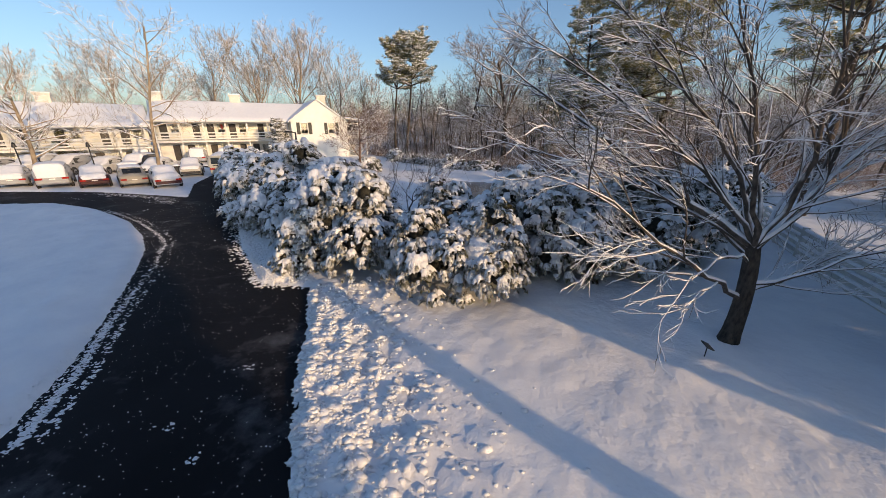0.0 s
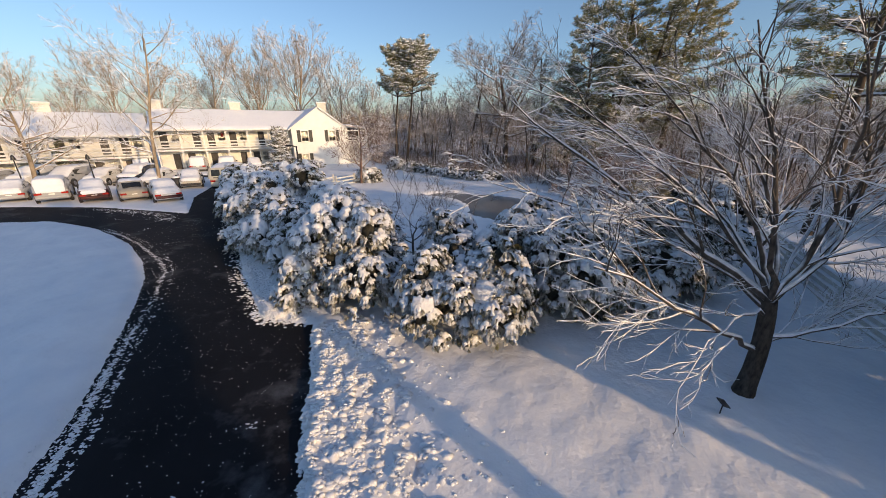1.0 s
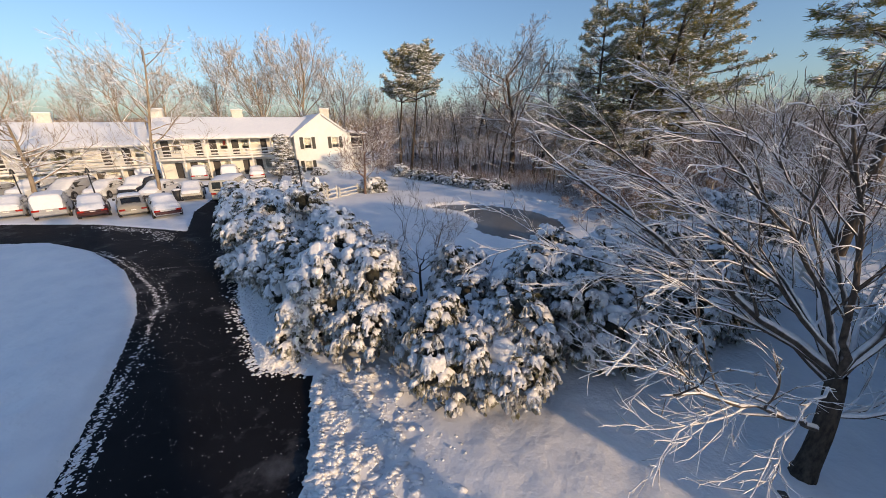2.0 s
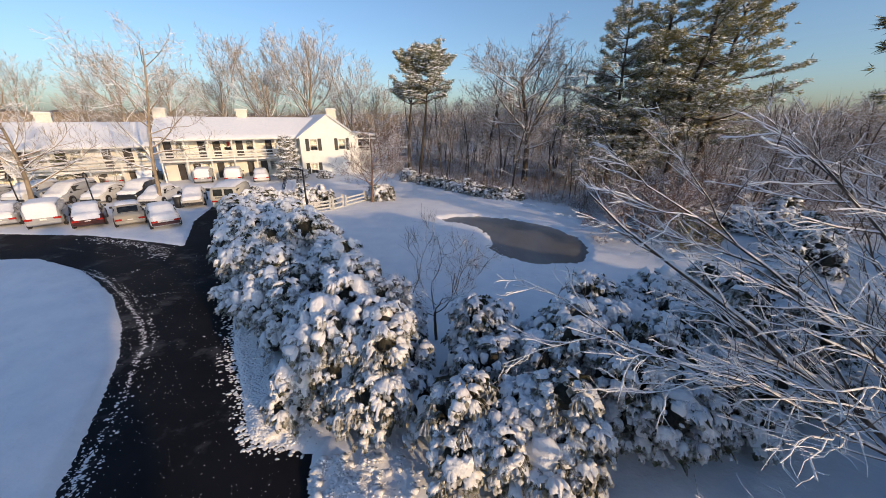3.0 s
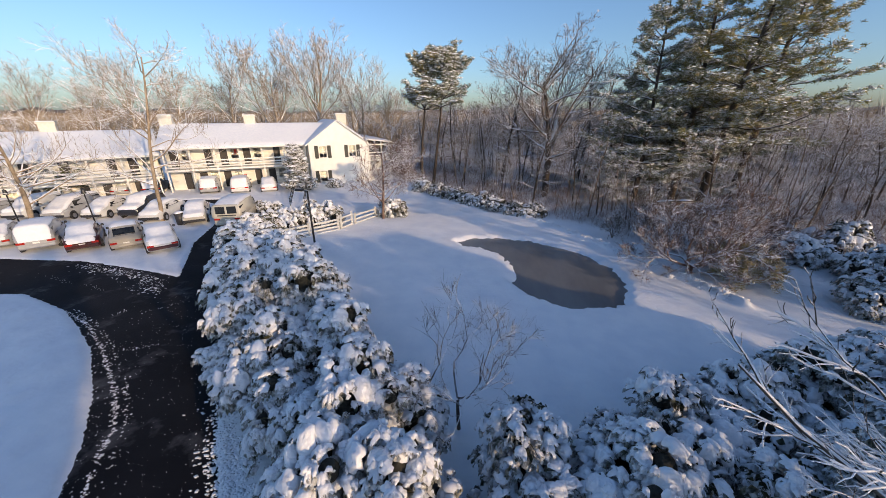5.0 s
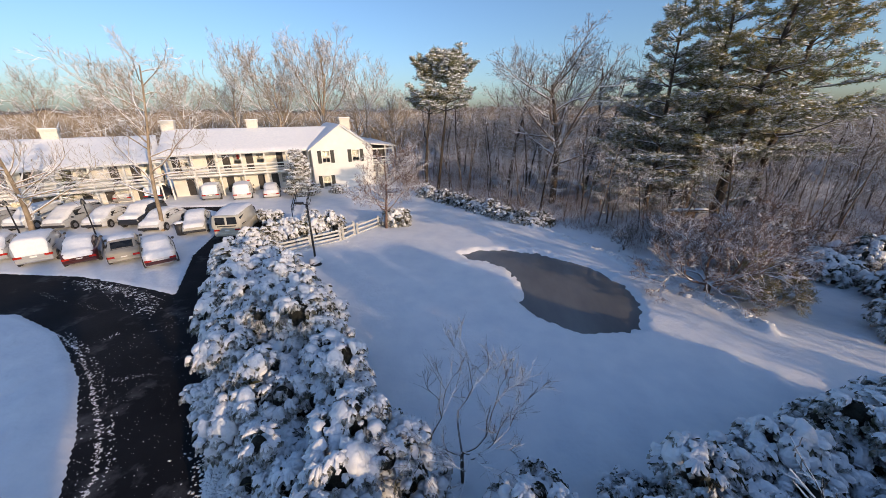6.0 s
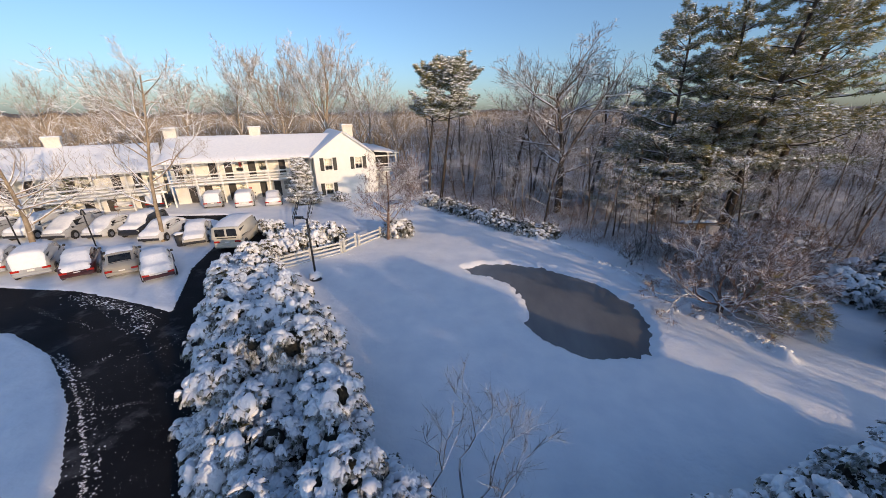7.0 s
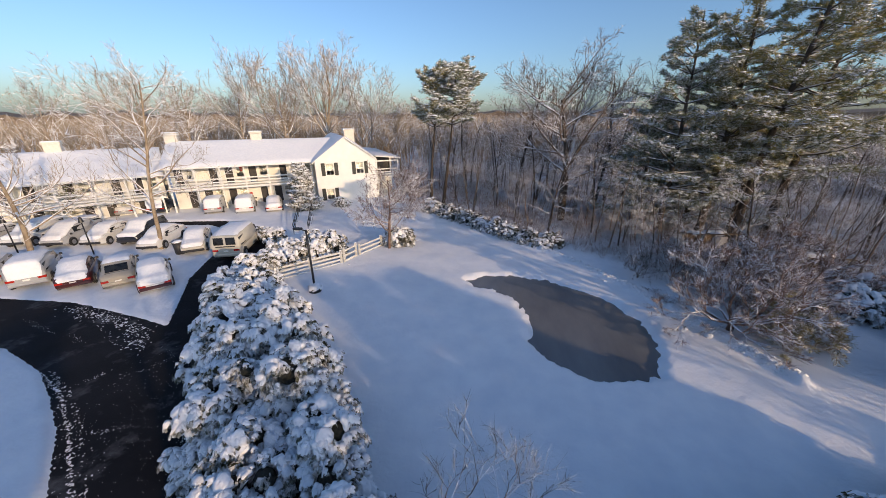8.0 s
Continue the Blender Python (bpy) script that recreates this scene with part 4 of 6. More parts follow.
def chimney(parent, u, v, z0, z1, w=0.75, d=0.55):
    c = part("chimney", box(u - w, u + w, v - d, v + d, z0, z1 - 0.2, 0.02), M_BRICK, parent, "white-painted brick chimney")
    part("cap_course", box(u - w - 0.1, u + w + 0.1, v - d - 0.1, v + d + 0.1, z1 - 0.2, z1, 0.02), M_BRICK, c)
    part("chimney_snow", box(u - w - 0.08, u + w + 0.08, v - d - 0.08, v + d + 0.08, z1 + 0.002, z1 + 0.1, 0.04), M_SNOW_CAP, c)


def snow_slab(parent, corners, thick=0.16, n=16, seed=3):
    """A blanket of snow on a roof slope, rounded at its edges."""
    a, b, c, d = (np.array(p, float) for p in corners)
    w = Waves(seed, 0.8, 3.0, 12)
    acc, v = Acc(), []
    up = np.cross(b - a, d - a)
    up /= np.linalg.norm(up)
    up *= np.sign(up[2])
    m = max(6, int(np.linalg.norm(b - a) * 2))
    for j in range(n + 1):
        for i in range(m + 1):
            s, t = i / m, j / n
            p = a * (1 - s) * (1 - t) + b * s * (1 - t) + c * s * t + d * (1 - s) * t
            e = min(s * np.linalg.norm(b - a), (1 - s) * np.linalg.norm(b - a), t * np.linalg.norm(d - a), (1 - t) * np.linalg.norm(d - a))
            k = math.sqrt(max(0, 1 - max(0, 1 - e / 0.3) ** 2)) if e > 0 else 0
            v.append(p + up * (0.005 + k * thick * (1 + 0.12 * float(w(np.array([p[0]]), np.array([p[1]]))[0]))))
    f = [[j * (m + 1) + i, j * (m + 1) + i + 1, (j + 1) * (m + 1) + i + 1, (j + 1) * (m + 1) + i] for j in range(n) for i in range(m)]
    acc.add(v, f)
    put("roof_snow", acc.mesh("roof_snow", M_SNOW_CAP, True), parent, "smooth blanket of snow")


def gallery_rail(parent, u0, u1, v, z):
    """A balcony railing of three white boards."""
    for k, zz in enumerate((z + 0.22, z + 0.52, z + 0.9)):
        part("rail_board", box(u0, u1, v - 0.03, v + 0.03, zz - 0.07, zz + 0.07, 0.01), M_TRIM, parent)


def build_house():
    h = tagged(empty("gabled_house", HOUSE), "cream two-storey motel house with dark shutters and snowy gable roof", "house")
    W, EZ, PZ = 7.2, 5.15, 7.75
    holes = [(1.15, 2.1, 3.3, 4.75), (4.75, 5.7, 3.3, 4.75), (0.95, 1.9, 0.35, 1.75)]
    part("wall", wall_mesh(0, W, 0, EZ, 0, 0.25, holes, PZ - 0.12), M_WHITE, h, "cream clapboard gable wall")
    for a in holes:
        window(h, a[0], a[1], a[2], a[3], 0)
    part("wall", box(0, 0.25, 0.25, 11.75, 0, EZ), M_WHITE, h)
    part("wall", box(W - 0.25, W, 0.25, 11.75, 0, EZ), M_WHITE, h)
    part("wall", wall_mesh(0, W, 0, EZ, 11.75, 12.0, (), PZ - 0.12), M_WHITE, h)
    part("floor", box(0.25, W - 0.25, 0.25, 11.75, 2.5, 2.7), M_DOOR, h)
    part("floor", box(0.25, W - 0.25, 0.25, 11.75, 5.0, 5.1), M_DOOR, h)
    m = W / 2
    o, fr = 0.35, -0.3
    s = (PZ - EZ) / m
    left = [(-o, fr, EZ - o * s), (m, fr, PZ), (m, 12.3, PZ), (-o, 12.3, EZ - o * s)]
    right = [(m, fr, PZ), (W + 0.02, fr, EZ), (W + 0.02, 12.3, EZ), (m, 12.3, PZ)]
    porch = [(W + 0.02, fr, EZ + 0.28), (W + 3.25, fr, EZ - 0.08), (W + 3.25, 12.3, EZ - 0.08), (W + 0.02, 12.3, EZ + 0.28)]
    for c in (left, right, porch):
        part("roof", slab(c, 0.14), M_TRIM, h, "white-edged roof slope")
        snow_slab(h, c)
    chimney(h, 4.8, 3.6, 6.2, 8.4, 0.62, 0.42)
    # porch at the side, two floors of posts and rails
    for z in (0.1, 2.62):
        part("porch_floor", box(W + 0.005, W + 3.05, 0.1, 11.9, z, z + 0.14), M_TRIM, h)
    part("porch_wall", box(W + 0.005, W + 3.0, 4.2, 4.35, 0.25, 2.6), M_WHITE, h)
    part("porch_wall", box(W + 0.005, W + 3.0, 4.2, 4.35, 2.77, 4.95), M_DOOR, h)
    for u in (W + 0.15, W + 2.95):
        for z0, z1 in ((0.24, 2.62), (2.76, 4.98)):
            part("post", box(u - 0.08, u + 0.08, 0.12, 0.28, z0, z1, 0.01), M_TRIM, h)
    for v in (4.0, 8.0, 11.7):
        part("post", box(W + 2.87, W + 3.03, v - 0.08, v + 0.08, 0.24, 2.62, 0.01), M_TRIM, h)
        part("post", box(W + 2.87, W + 3.03, v - 0.08, v + 0.08, 2.76, 4.98, 0.01), M_TRIM, h)
    gallery_rail(h, W + 0.24, W + 2.86, 0.2, 2.76)
    part("rail_cap", box(W + 0.24, W + 2.86, 0.14, 0.26, 4.6, 4.75), M_TRIM, h)
    return h


def build_wing(m, U0, bays, into, chimneys, label, boxes=False):
    """A motel wing: two galleries of doors and windows behind posts."""
    h = tagged(empty("motel_wing", m), label, "house")
    V, EZ, PZ, RV = 3.0, 5.05, 7.35, 6.3
    holes, doors, wins = [], [], []
    bw = (0 - U0 - 0.3) / bays
    for i in range(bays):
        b = -0.3 - (i + 1) * bw
        for z in (0.1, 2.65):
            if (i + (z > 1)) % 3 != 2:
                d = (b + 0.3, b + 1.2, z + 0.02, z + 2.0)
                w = (b + 1.45, b + 2.35, z + 0.75, z + 1.95)
                doors.append(d)
                wins.append(w)
                holes += [d, w]
            else:
                d = (b + 1.2, b + 2.05, z + 0.02, z + 2.0)
                doors.append(d)
                holes.append(d)
    part("wall", wall_mesh(U0, -0.02, 0, EZ + 0.1, V, V + 0.25, holes), M_CREAM, h, "cream gallery wall")
    for d in doors:
        door(h, *d, V)
    for w in wins:
        window(h, *w, V, shutters=False)
    part("wall", box(U0, U0 + 0.25, V + 0.25, 9.75, 0, EZ), M_CREAM, h)
    part("wall", box(U0, -0.02, 9.75, 10.0, 0, EZ), M_CREAM, h)
    part("floor", box(U0 + 0.25, -0.02, V + 0.25, 9.75, 2.45, 2.6), M_DOOR, h)
    part("walkway", box(U0, -0.02, 1.2, V - 0.003, 0.0, 0.12), M_CONCRETE, h, "concrete walkway under the gallery")
    part("gallery_floor", box(U0, -0.02, 1.2, V - 0.003, 2.42, 2.62), M_TRIM, h, "white-edged gallery floor")
    part("gallery_beam", box(U0, -0.02, 1.22, 1.42, 4.72, 5.0), M_TRIM, h)
    for i in range(bays + 1):
        u = -0.35 - i * bw * 0.985
        for z0, z1 in ((0.12, 2.42), (2.62, 4.72)):
            part("post", box(u - 0.08, u + 0.08, 1.24, 1.4, z0, z1, 0.01), M_TRIM, h)
        if i < bays:
            gallery_rail(h, u - bw * 0.985 + 0.08, u - 0.08, 1.32, 2.62)
    if boxes:
        part("fire_box", box(-7.6, -7.3, V - 0.14, V - 0.01, 0.9, 1.5, 0.01), M_RED, h, "red painted wall box")
        part("fire_box", box(-8.15, -7.9, V - 0.14, V - 0.01, 4.0, 4.5, 0.01), M_RED, h, "red painted wall box")
    front = [(U0 - 0.3, 0.85, EZ - 0.12), (into, 0.85, EZ - 0.12), (into, RV, PZ), (U0 - 0.3, RV, PZ)]
    back = [(U0 - 0.3, RV, PZ), (0, RV, PZ), (0, 10.6, EZ - 0.12), (U0 - 0.3, 10.6, EZ - 0.12)]
    for c in (front, back):
        part("roof", slab(c, 0.14), M_TRIM, h, "white-edged roof slope")
        snow_slab(h, c)
    part("gable_end", slab([(U0 + 0.02, V, EZ), (U0 + 0.2, V, EZ), (U0 + 0.2, RV, PZ - 0.18), (U0 + 0.02, RV, PZ - 0.18)], 1.2), M_CREAM, h)
    for u in chimneys:
        chimney(h, u, RV - 0.1, 6.4, 8.25, 0.62, 0.45)
    return h


def build_annex():
    """The lower block that closes the wing."""
    m = WEST @ Matrix.Translation((-13.8, -1.6, 0))
    h = tagged(empty("annex", m), "cream end block with gable roof under snow", "house")
    L, D, EZ, PZ = 11.0, 9.0, 3.6, 6.3
    holes = [(-9.6, -8.6, 0.9, 2.2), (-6.5, -5.5, 0.9, 2.2), (-4.4, -3.5, 0.05, 2.1)]
    part("wall", wall_mesh(-L, 0, 0, EZ, 0, 0.25, holes), M_CREAM, h, "cream wall")
    for a in holes[:2]:
        window(h, *a, 0)
    door(h, *holes[2], 0)
    part("wall", box(-L, 0, D - 0.25, D, 0, EZ), M_CREAM, h)
    for u in (-L, -0.25):
        bm = wall_mesh(0.25, D - 0.25, 0, EZ, 0, 0.25, (), PZ - 0.1)
        bmesh.ops.transform(bm, matrix=Matrix.Translation((u + 0.25, 0, 0)) @ Matrix.Rotation(radians(90), 4, "Z"), verts=bm.verts)
        part("wall", bm, M_WHITE, h, "white gable end")
    s = (PZ - EZ) / (D / 2)
    front = [(-L - 0.3, -0.5, EZ - 0.5 * s), (0.3, -0.5, EZ - 0.5 * s), (0.3, D / 2, PZ), (-L - 0.3, D / 2, PZ)]
    back = [(-L - 0.3, D / 2, PZ), (0.3, D / 2, PZ), (0.3, D + 0.5, EZ - 0.5 * s), (-L - 0.3, D + 0.5, EZ - 0.5 * s)]
    for c in (front, back):
        part("roof", slab(c, 0.14), M_TRIM, h, "white-edged roof slope")
        snow_slab(h, c)
    return h


build_house()
WEST = HOUSE @ Matrix.Translation((-15.1, 0.4, -0.6)) @ Matrix.Rotation(radians(12), 4, "Z")
build_wing(HOUSE, -14.9, 6, 3.2, (-6.0, -14.6), "long cream two-storey motel wing with galleries and snowy roof", True)
build_wing(WEST, -13.4, 5, 0.3, (-8.0,), "lower cream motel wing with galleries and snowy roof")
build_annex()

# ---- vehicles ----


def loft(rings):
    """A closed skin over rings of equal point counts."""
    acc, k = Acc(), len(rings[0])
    v = np.concatenate([np.asarray(r, float) for r in rings])
    f = []
    for i in range(len(rings) - 1):
        for j in range(k):
            a, b = i * k + j, i * k + (j + 1) % k
            f.append([a, b, b + k, a + k])
    acc.add(v, f)
    for i, flip in ((0, 1), (len(rings) - 1, 0)):
        c = np.asarray(rings[i]).mean(0)
        w = np.vstack([rings[i], c])
        acc.add(w, [[k, (j + 1) % k, j] if flip else [k, j, (j + 1) % k] for j in range(k)])
    return acc


def ring(y, hw, z0, z1, top=1.0, r=0.12):
    """A rounded cross-section: half width hw below, hw * top above."""
    t, h = hw * top, z1 - z0
    r = min(r, h * 0.4, t * 0.5)
    half = [(hw - r * 0.5, z0), (hw, z0 + r * 0.7), (hw * (0.4 + 0.6 * (1 if top == 1 else 1)), z0 + h * 0.45), (t + (hw - t) * 0.1, z1 - r), (t - r * 0.4, z1 - r * 0.25), (t * 0.6, z1 + 0.01), (t * 0.2, z1 + 0.02)]
    return [(x, y, z) for x, z in half] + [(-x, y, z) for x, z in half[::-1]]


KINDS = {
    # body stations y, half width, bottom, top; cabin stations y, half width, top; wheels; length
    "sedan": dict(body=[(-2.3, .72, .38, .82), (-2.2, .84, .28, .98), (-1.5, .89, .22, 1.0), (0, .9, .2, .96), (1.2, .89, .22, .94), (2.05, .84, .24, .84), (2.3, .7, .34, .66)],
                  cabin=[(-1.75, .66, .98), (-1.0, .68, 1.4), (-.2, .69, 1.45), (.45, .68, 1.4), (1.25, .66, .96)], wheel=(1.38, -1.4, .31)),
    "suv": dict(body=[(-2.25, .78, .45, 1.0), (-2.2, .88, .36, 1.12), (-1.3, .93, .3, 1.13), (0, .94, .3, 1.1), (1.2, .93, .3, 1.08), (2.1, .88, .34, 1.0), (2.3, .76, .44, .8)],
                cabin=[(-2.2, .72, 1.1), (-2.0, .74, 1.66), (-.5, .76, 1.74), (.45, .75, 1.68), (1.15, .72, 1.1)], wheel=(1.4, -1.4, .36)),
    "minivan": dict(body=[(-2.4, .8, .4, 1.0), (-2.3, .92, .3, 1.1), (-1.2, .96, .24, 1.1), (0, .97, .24, 1.06), (1.3, .95, .26, 1.02), (2.2, .88, .3, .9), (2.42, .74, .4, .7)],
                    cabin=[(-2.36, .76, 1.08), (-2.15, .78, 1.66), (-.5, .8, 1.74), (.55, .78, 1.66), (1.75, .74, 1.0)], wheel=(1.5, -1.5, .33)),
    "van": dict(body=[(-2.5, .92, .42, 1.15), (-2.45, .98, .34, 1.22), (-1.2, 1.0, .3, 1.22), (0, 1.0, .3, 1.2), (1.5, 1.0, .3, 1.18), (2.5, .95, .34, 1.08), (2.75, .84, .44, .9)],
                cabin=[(-2.48, .9, 1.2), (-2.4, .9, 1.98), (-.5, .92, 2.1), (1.0, .91, 2.05), (1.75, .86, 1.15)], wheel=(1.7, -1.55, .36)),
}


def car(kind, paint, x, y, heading, label, seed=0, bare_back=False, low_red=False, snowy=True, category="car"):
    K = KINDS[kind]
    rng = np.random.default_rng(seed)
    m = Matrix.Translation((x, y, 0.045)) @ Matrix.Rotation(radians(heading - 90), 4, "Z") @ Matrix.Scale(0.95, 4)
    ob = tagged(empty("parked_van" if kind == "van" else "parked_car", m), label, category, "parked vehicles under snow")
    body = put("body", loft([ring(*s) for s in K["body"]]).mesh("body", paint, True), ob)
    cab = K["cabin"]
    base = min(c[2] for c in (cab[0], cab[-1]))
    skin = loft([ring(c[0], c[1] * 1.22 if i not in (0, len(cab) - 1) else c[1] * 1.2, base - 0.1, max(c[2], base + 0.02), 0.86, 0.1) for i, c in enumerate(cab)])
    put("cabin", skin.mesh("cabin", paint, True), ob)

    def pane(name, pts):
        acc = Acc()
        p = np.array(pts, float)
        n = unit(np.cross(p[1] - p[0], p[2] - p[0]))
        n *= np.sign(n @ (p.mean(0) - np.array([0, 0, base]))) or 1
        acc.add(np.concatenate([p + n * 0.022, p - n * 0.03]), [[0, 1, 2, 3], [7, 6, 5, 4], [0, 4, 5, 1], [1, 5, 6, 2], [2, 6, 7, 3], [3, 7, 4, 0]])
        put(name, acc.mesh(name, M_CARGLASS), ob, "dark car window")
    for name, lo, hi in (("rear_window", cab[0], cab[1]), ("windscreen", cab[-1], cab[-2])):
        w0, w1 = lo[1] * 0.86, hi[1] * 0.84
        ya, za, yb, zb = lo[0] + (hi[0] - lo[0]) * 0.12, lo[2] + (hi[2] - lo[2]) * 0.14, lo[0] + (hi[0] - lo[0]) * 0.86, lo[2] + (hi[2] - lo[2]) * 0.86
        if kind == "van" and name == "rear_window":
            for sx in (-1, 1):
                pane(name, [(sx * 0.08, ya, za), (sx * w0, ya, za), (sx * w1, yb, zb), (sx * 0.08, yb, zb)])
        else:
            pane(name, [(-w0, ya, za), (w0, ya, za), (w1, yb, zb), (-w1, yb, zb)])
    ends = np.linspace(cab[0][0] + (cab[1][0] - cab[0][0]) * 0.7, cab[-1][0] + (cab[-2][0] - cab[-1][0]) * 0.55, 4 if kind != "sedan" else 3)
    for sx in (-1, 1):
        for ya, yb in zip(ends, ends[1:]):
            lw, z1 = cab[1][1] * 1.22, min(cab[1][2], cab[-2][2])
            pane("side_window", [(sx * lw * 0.995, ya + 0.05, base + 0.07), (sx * lw * 0.995, yb - 0.05, base + 0.07), (sx * lw * 0.9, yb - 0.09, z1 - 0.15), (sx * lw * 0.9, ya + 0.07, z1 - 0.15)])
    roof = [c for c in cab[1:-1]]
    top = loft([ring(c[0], c[1] * 1.06, c[2] - 0.07, c[2] + 0.02, 0.9, 0.05) for c in roof])
    put("roof_panel", top.mesh("roof_panel", paint, True), ob)
    if snowy:
        rows = []
        prof = [(K["body"][0][0] - 0.05, K["body"][1][1] * 0.8, K["body"][1][3] - 0.22)]
        if cab[0][0] - K["body"][0][0] > 0.35:
            prof += [(K["body"][0][0] + 0.2, K["body"][1][1] * 0.9, K["body"][1][3] + 0.0), (cab[0][0], cab[0][1] * 1.15, cab[0][2] + 0.02)]
        if not bare_back:
            prof += [((cab[0][0] * 0.5 + cab[1][0] * 0.5), cab[1][1] * 1.04, (cab[0][2] + cab[1][2]) / 2 + 0.03)]
        else:
            prof = []
        prof += [(c[0] + (0.15 if i == 0 and bare_back else 0), c[1] * 1.02, c[2]) for i, c in enumerate(cab[1:-1])]
        prof += [((cab[-1][0] + cab[-2][0]) / 2, cab[-2][1] * 1.03, (cab[-1][2] + cab[-2][2]) / 2 + 0.03), (cab[-1][0], cab[-1][1] * 1.16, cab[-1][2] + 0.02), (K["body"][-2][0], K["body"][-2][1] * 0.9, K["body"][-2][3] + 0.0), (K["body"][-1][0] - 0.05, K["body"][-1][1] * 0.85, K["body"][-1][3] - 0.02)]
        fine = []
        for (ya, wa, za), (yb, wb, zb) in zip(prof, prof[1:]):
            for t in (0, 0.34, 0.67):
                fine.append((ya + (yb - ya) * t, wa + (wb - wa) * t, za + (zb - za) * t))
        fine.append(prof[-1])
        for i, (yy, w, z) in enumerate(fine):
            e = 0.3 if i in (0, len(fine) - 1) else 1
            rows.append(ring(yy, w * rng.uniform(0.96, 1.03), z - 0.05, z + 0.14 * e * rng.uniform(0.85, 1.2), 0.9, 0.1))
        put("snow_cover", loft(rows).mesh("snow_cover", M_SNOW_CAP, True), ob, "thick smooth snow on top")
    rb, hw = K["body"][0], K["body"][1][1]
    zt = K["body"][1][3]
    for sx in (-1, 1):
        x0, x1 = sorted((sx * hw * 0.98, sx * hw * 0.55))
        part("tail_light", box(x0, x1, rb[0] - 0.02, rb[0] + 0.16, zt - 0.42, zt - 0.27, 0.02), M_TAIL, ob)
        x0, x1 = sorted((sx * hw * 0.92, sx * hw * 0.55))
        fb = K["body"][-1]
        part("headlight", box(x0, x1, fb[0] - 0.2, fb[0] - 0.02, fb[3] - 0.14, fb[3] + 0.02, 0.02), M_LAMP, ob)
        x0, x1 = sorted((sx * (hw + 0.04), sx * (hw + 0.2)))
        part("mirror", box(x0, x1, cab[-1][0] - 0.3, cab[-1][0] - 0.18, base - 0.02, base + 0.14, 0.03), M_PLASTIC, ob)
        for yy in K["wheel"][:2]:
            r = K["wheel"][2]
            wide = max(q[1] for q in K["body"])
            part("wheel_arch", cone(r * 1.22, r * 1.18, 0.05, 18, Matrix.Translation((sx * (wide - 0.005) - 0.025, yy, r + 0.03)) @ Matrix.Rotation(radians(90), 4, "Y")), M_PLASTIC, ob)
            wm = Matrix.Translation((sx * (wide - 0.06), yy, r)) @ Matrix.Rotation(radians(90), 4, "Y")
            wheel = part("wheel", tyre(r), M_TYRE, ob, "", wm)
            part("rim", cone(r * 0.62, r * 0.55, 0.23, 14, Matrix.Translation((0, 0, -0.115))), M_RIM, wheel)
    part("bumper", box(-hw * 0.96, hw * 0.96, rb[0] - 0.08, rb[0] + 0.1, rb[2] - 0.02, rb[2] + 0.2, 0.04), paint if not low_red else P_RED, ob)
    part("bumper", box(-hw * 0.92, hw * 0.92, K["body"][-1][0] - 0.12, K["body"][-1][0] + 0.05, K["body"][-1][2] - 0.02, K["body"][-1][2] + 0.18, 0.04), M_PLASTIC, ob)
    part("number_plate", box(-0.16, 0.16, rb[0] - 0.04, rb[0] + 0.1, zt - 0.44, zt - 0.34), M_TRIM, ob, "plain pale plate")
    if bare_back:
        part("rear_window_frame", box(-hw * 0.7, hw * 0.7, cab[0][0] - 0.03, cab[0][0] + 0.06, base - 0.02, base + 0.06, 0.01), M_PLASTIC, ob)
    return ob


M_CARGLASS = plain("car_glass", (0.01, 0.012, 0.014), (0.025, 0.028, 0.03), 0.08, 3.0)
P_WHITE, P_SILVER, P_RED = car_paint("white_car_paint", (0.72, 0.72, 0.7)), car_paint("silver_car_paint", (0.42, 0.43, 0.44)), car_paint("dark_red_car_paint", (0.06, 0.012, 0.012))
P_DARK, P_TAN, P_BEIGE = car_paint("dark_car_paint", (0.025, 0.028, 0.035)), car_paint("tan_car_paint", (0.4, 0.36, 0.29)), car_paint("beige_car_paint", (0.55, 0.52, 0.44))


def tyre(r):
    bm = cone(r, r, 0.21, 20, Matrix.Translation((0, 0, -0.105)))
    bmesh.ops.bevel(bm, geom=[e for e in bm.edges if abs(e.verts[0].co.z - e.verts[1].co.z) < 1e-4], offset=0.03, segments=2, affect="EDGES")
    return bm


def park(kind, paint, rear, heading, label, seed, **kw):
    L = -KINDS[kind]["body"][0][0]
    a = radians(heading)
    return car(kind, paint, rear[0] + math.cos(a) * L, rear[1] + math.sin(a) * L, heading, label, seed, **kw)


# the row that backs onto the drive
park("sedan", P_WHITE, (-20.6, 25.1), 138, "white car with red lower body, thick snow on top", 1, low_red=True)
park("sedan", P_TAN, (-23.4, 25.3), 137, "tan car, rear window swept clear of snow", 2, bare_back=True)
park("sedan", P_RED, (-25.9, 24.7), 137, "dark red saloon car buried in snow", 3)
park("minivan", P_SILVER, (-28.8, 24.4), 136, "silver minivan buried in snow", 4, category="minivan")
park("sedan", P_SILVER, (-31.9, 24.2), 135, "silver saloon car buried in snow", 5)
park("sedan", P_DARK, (-35.0, 24.0), 135, "dark saloon car buried in snow", 6)
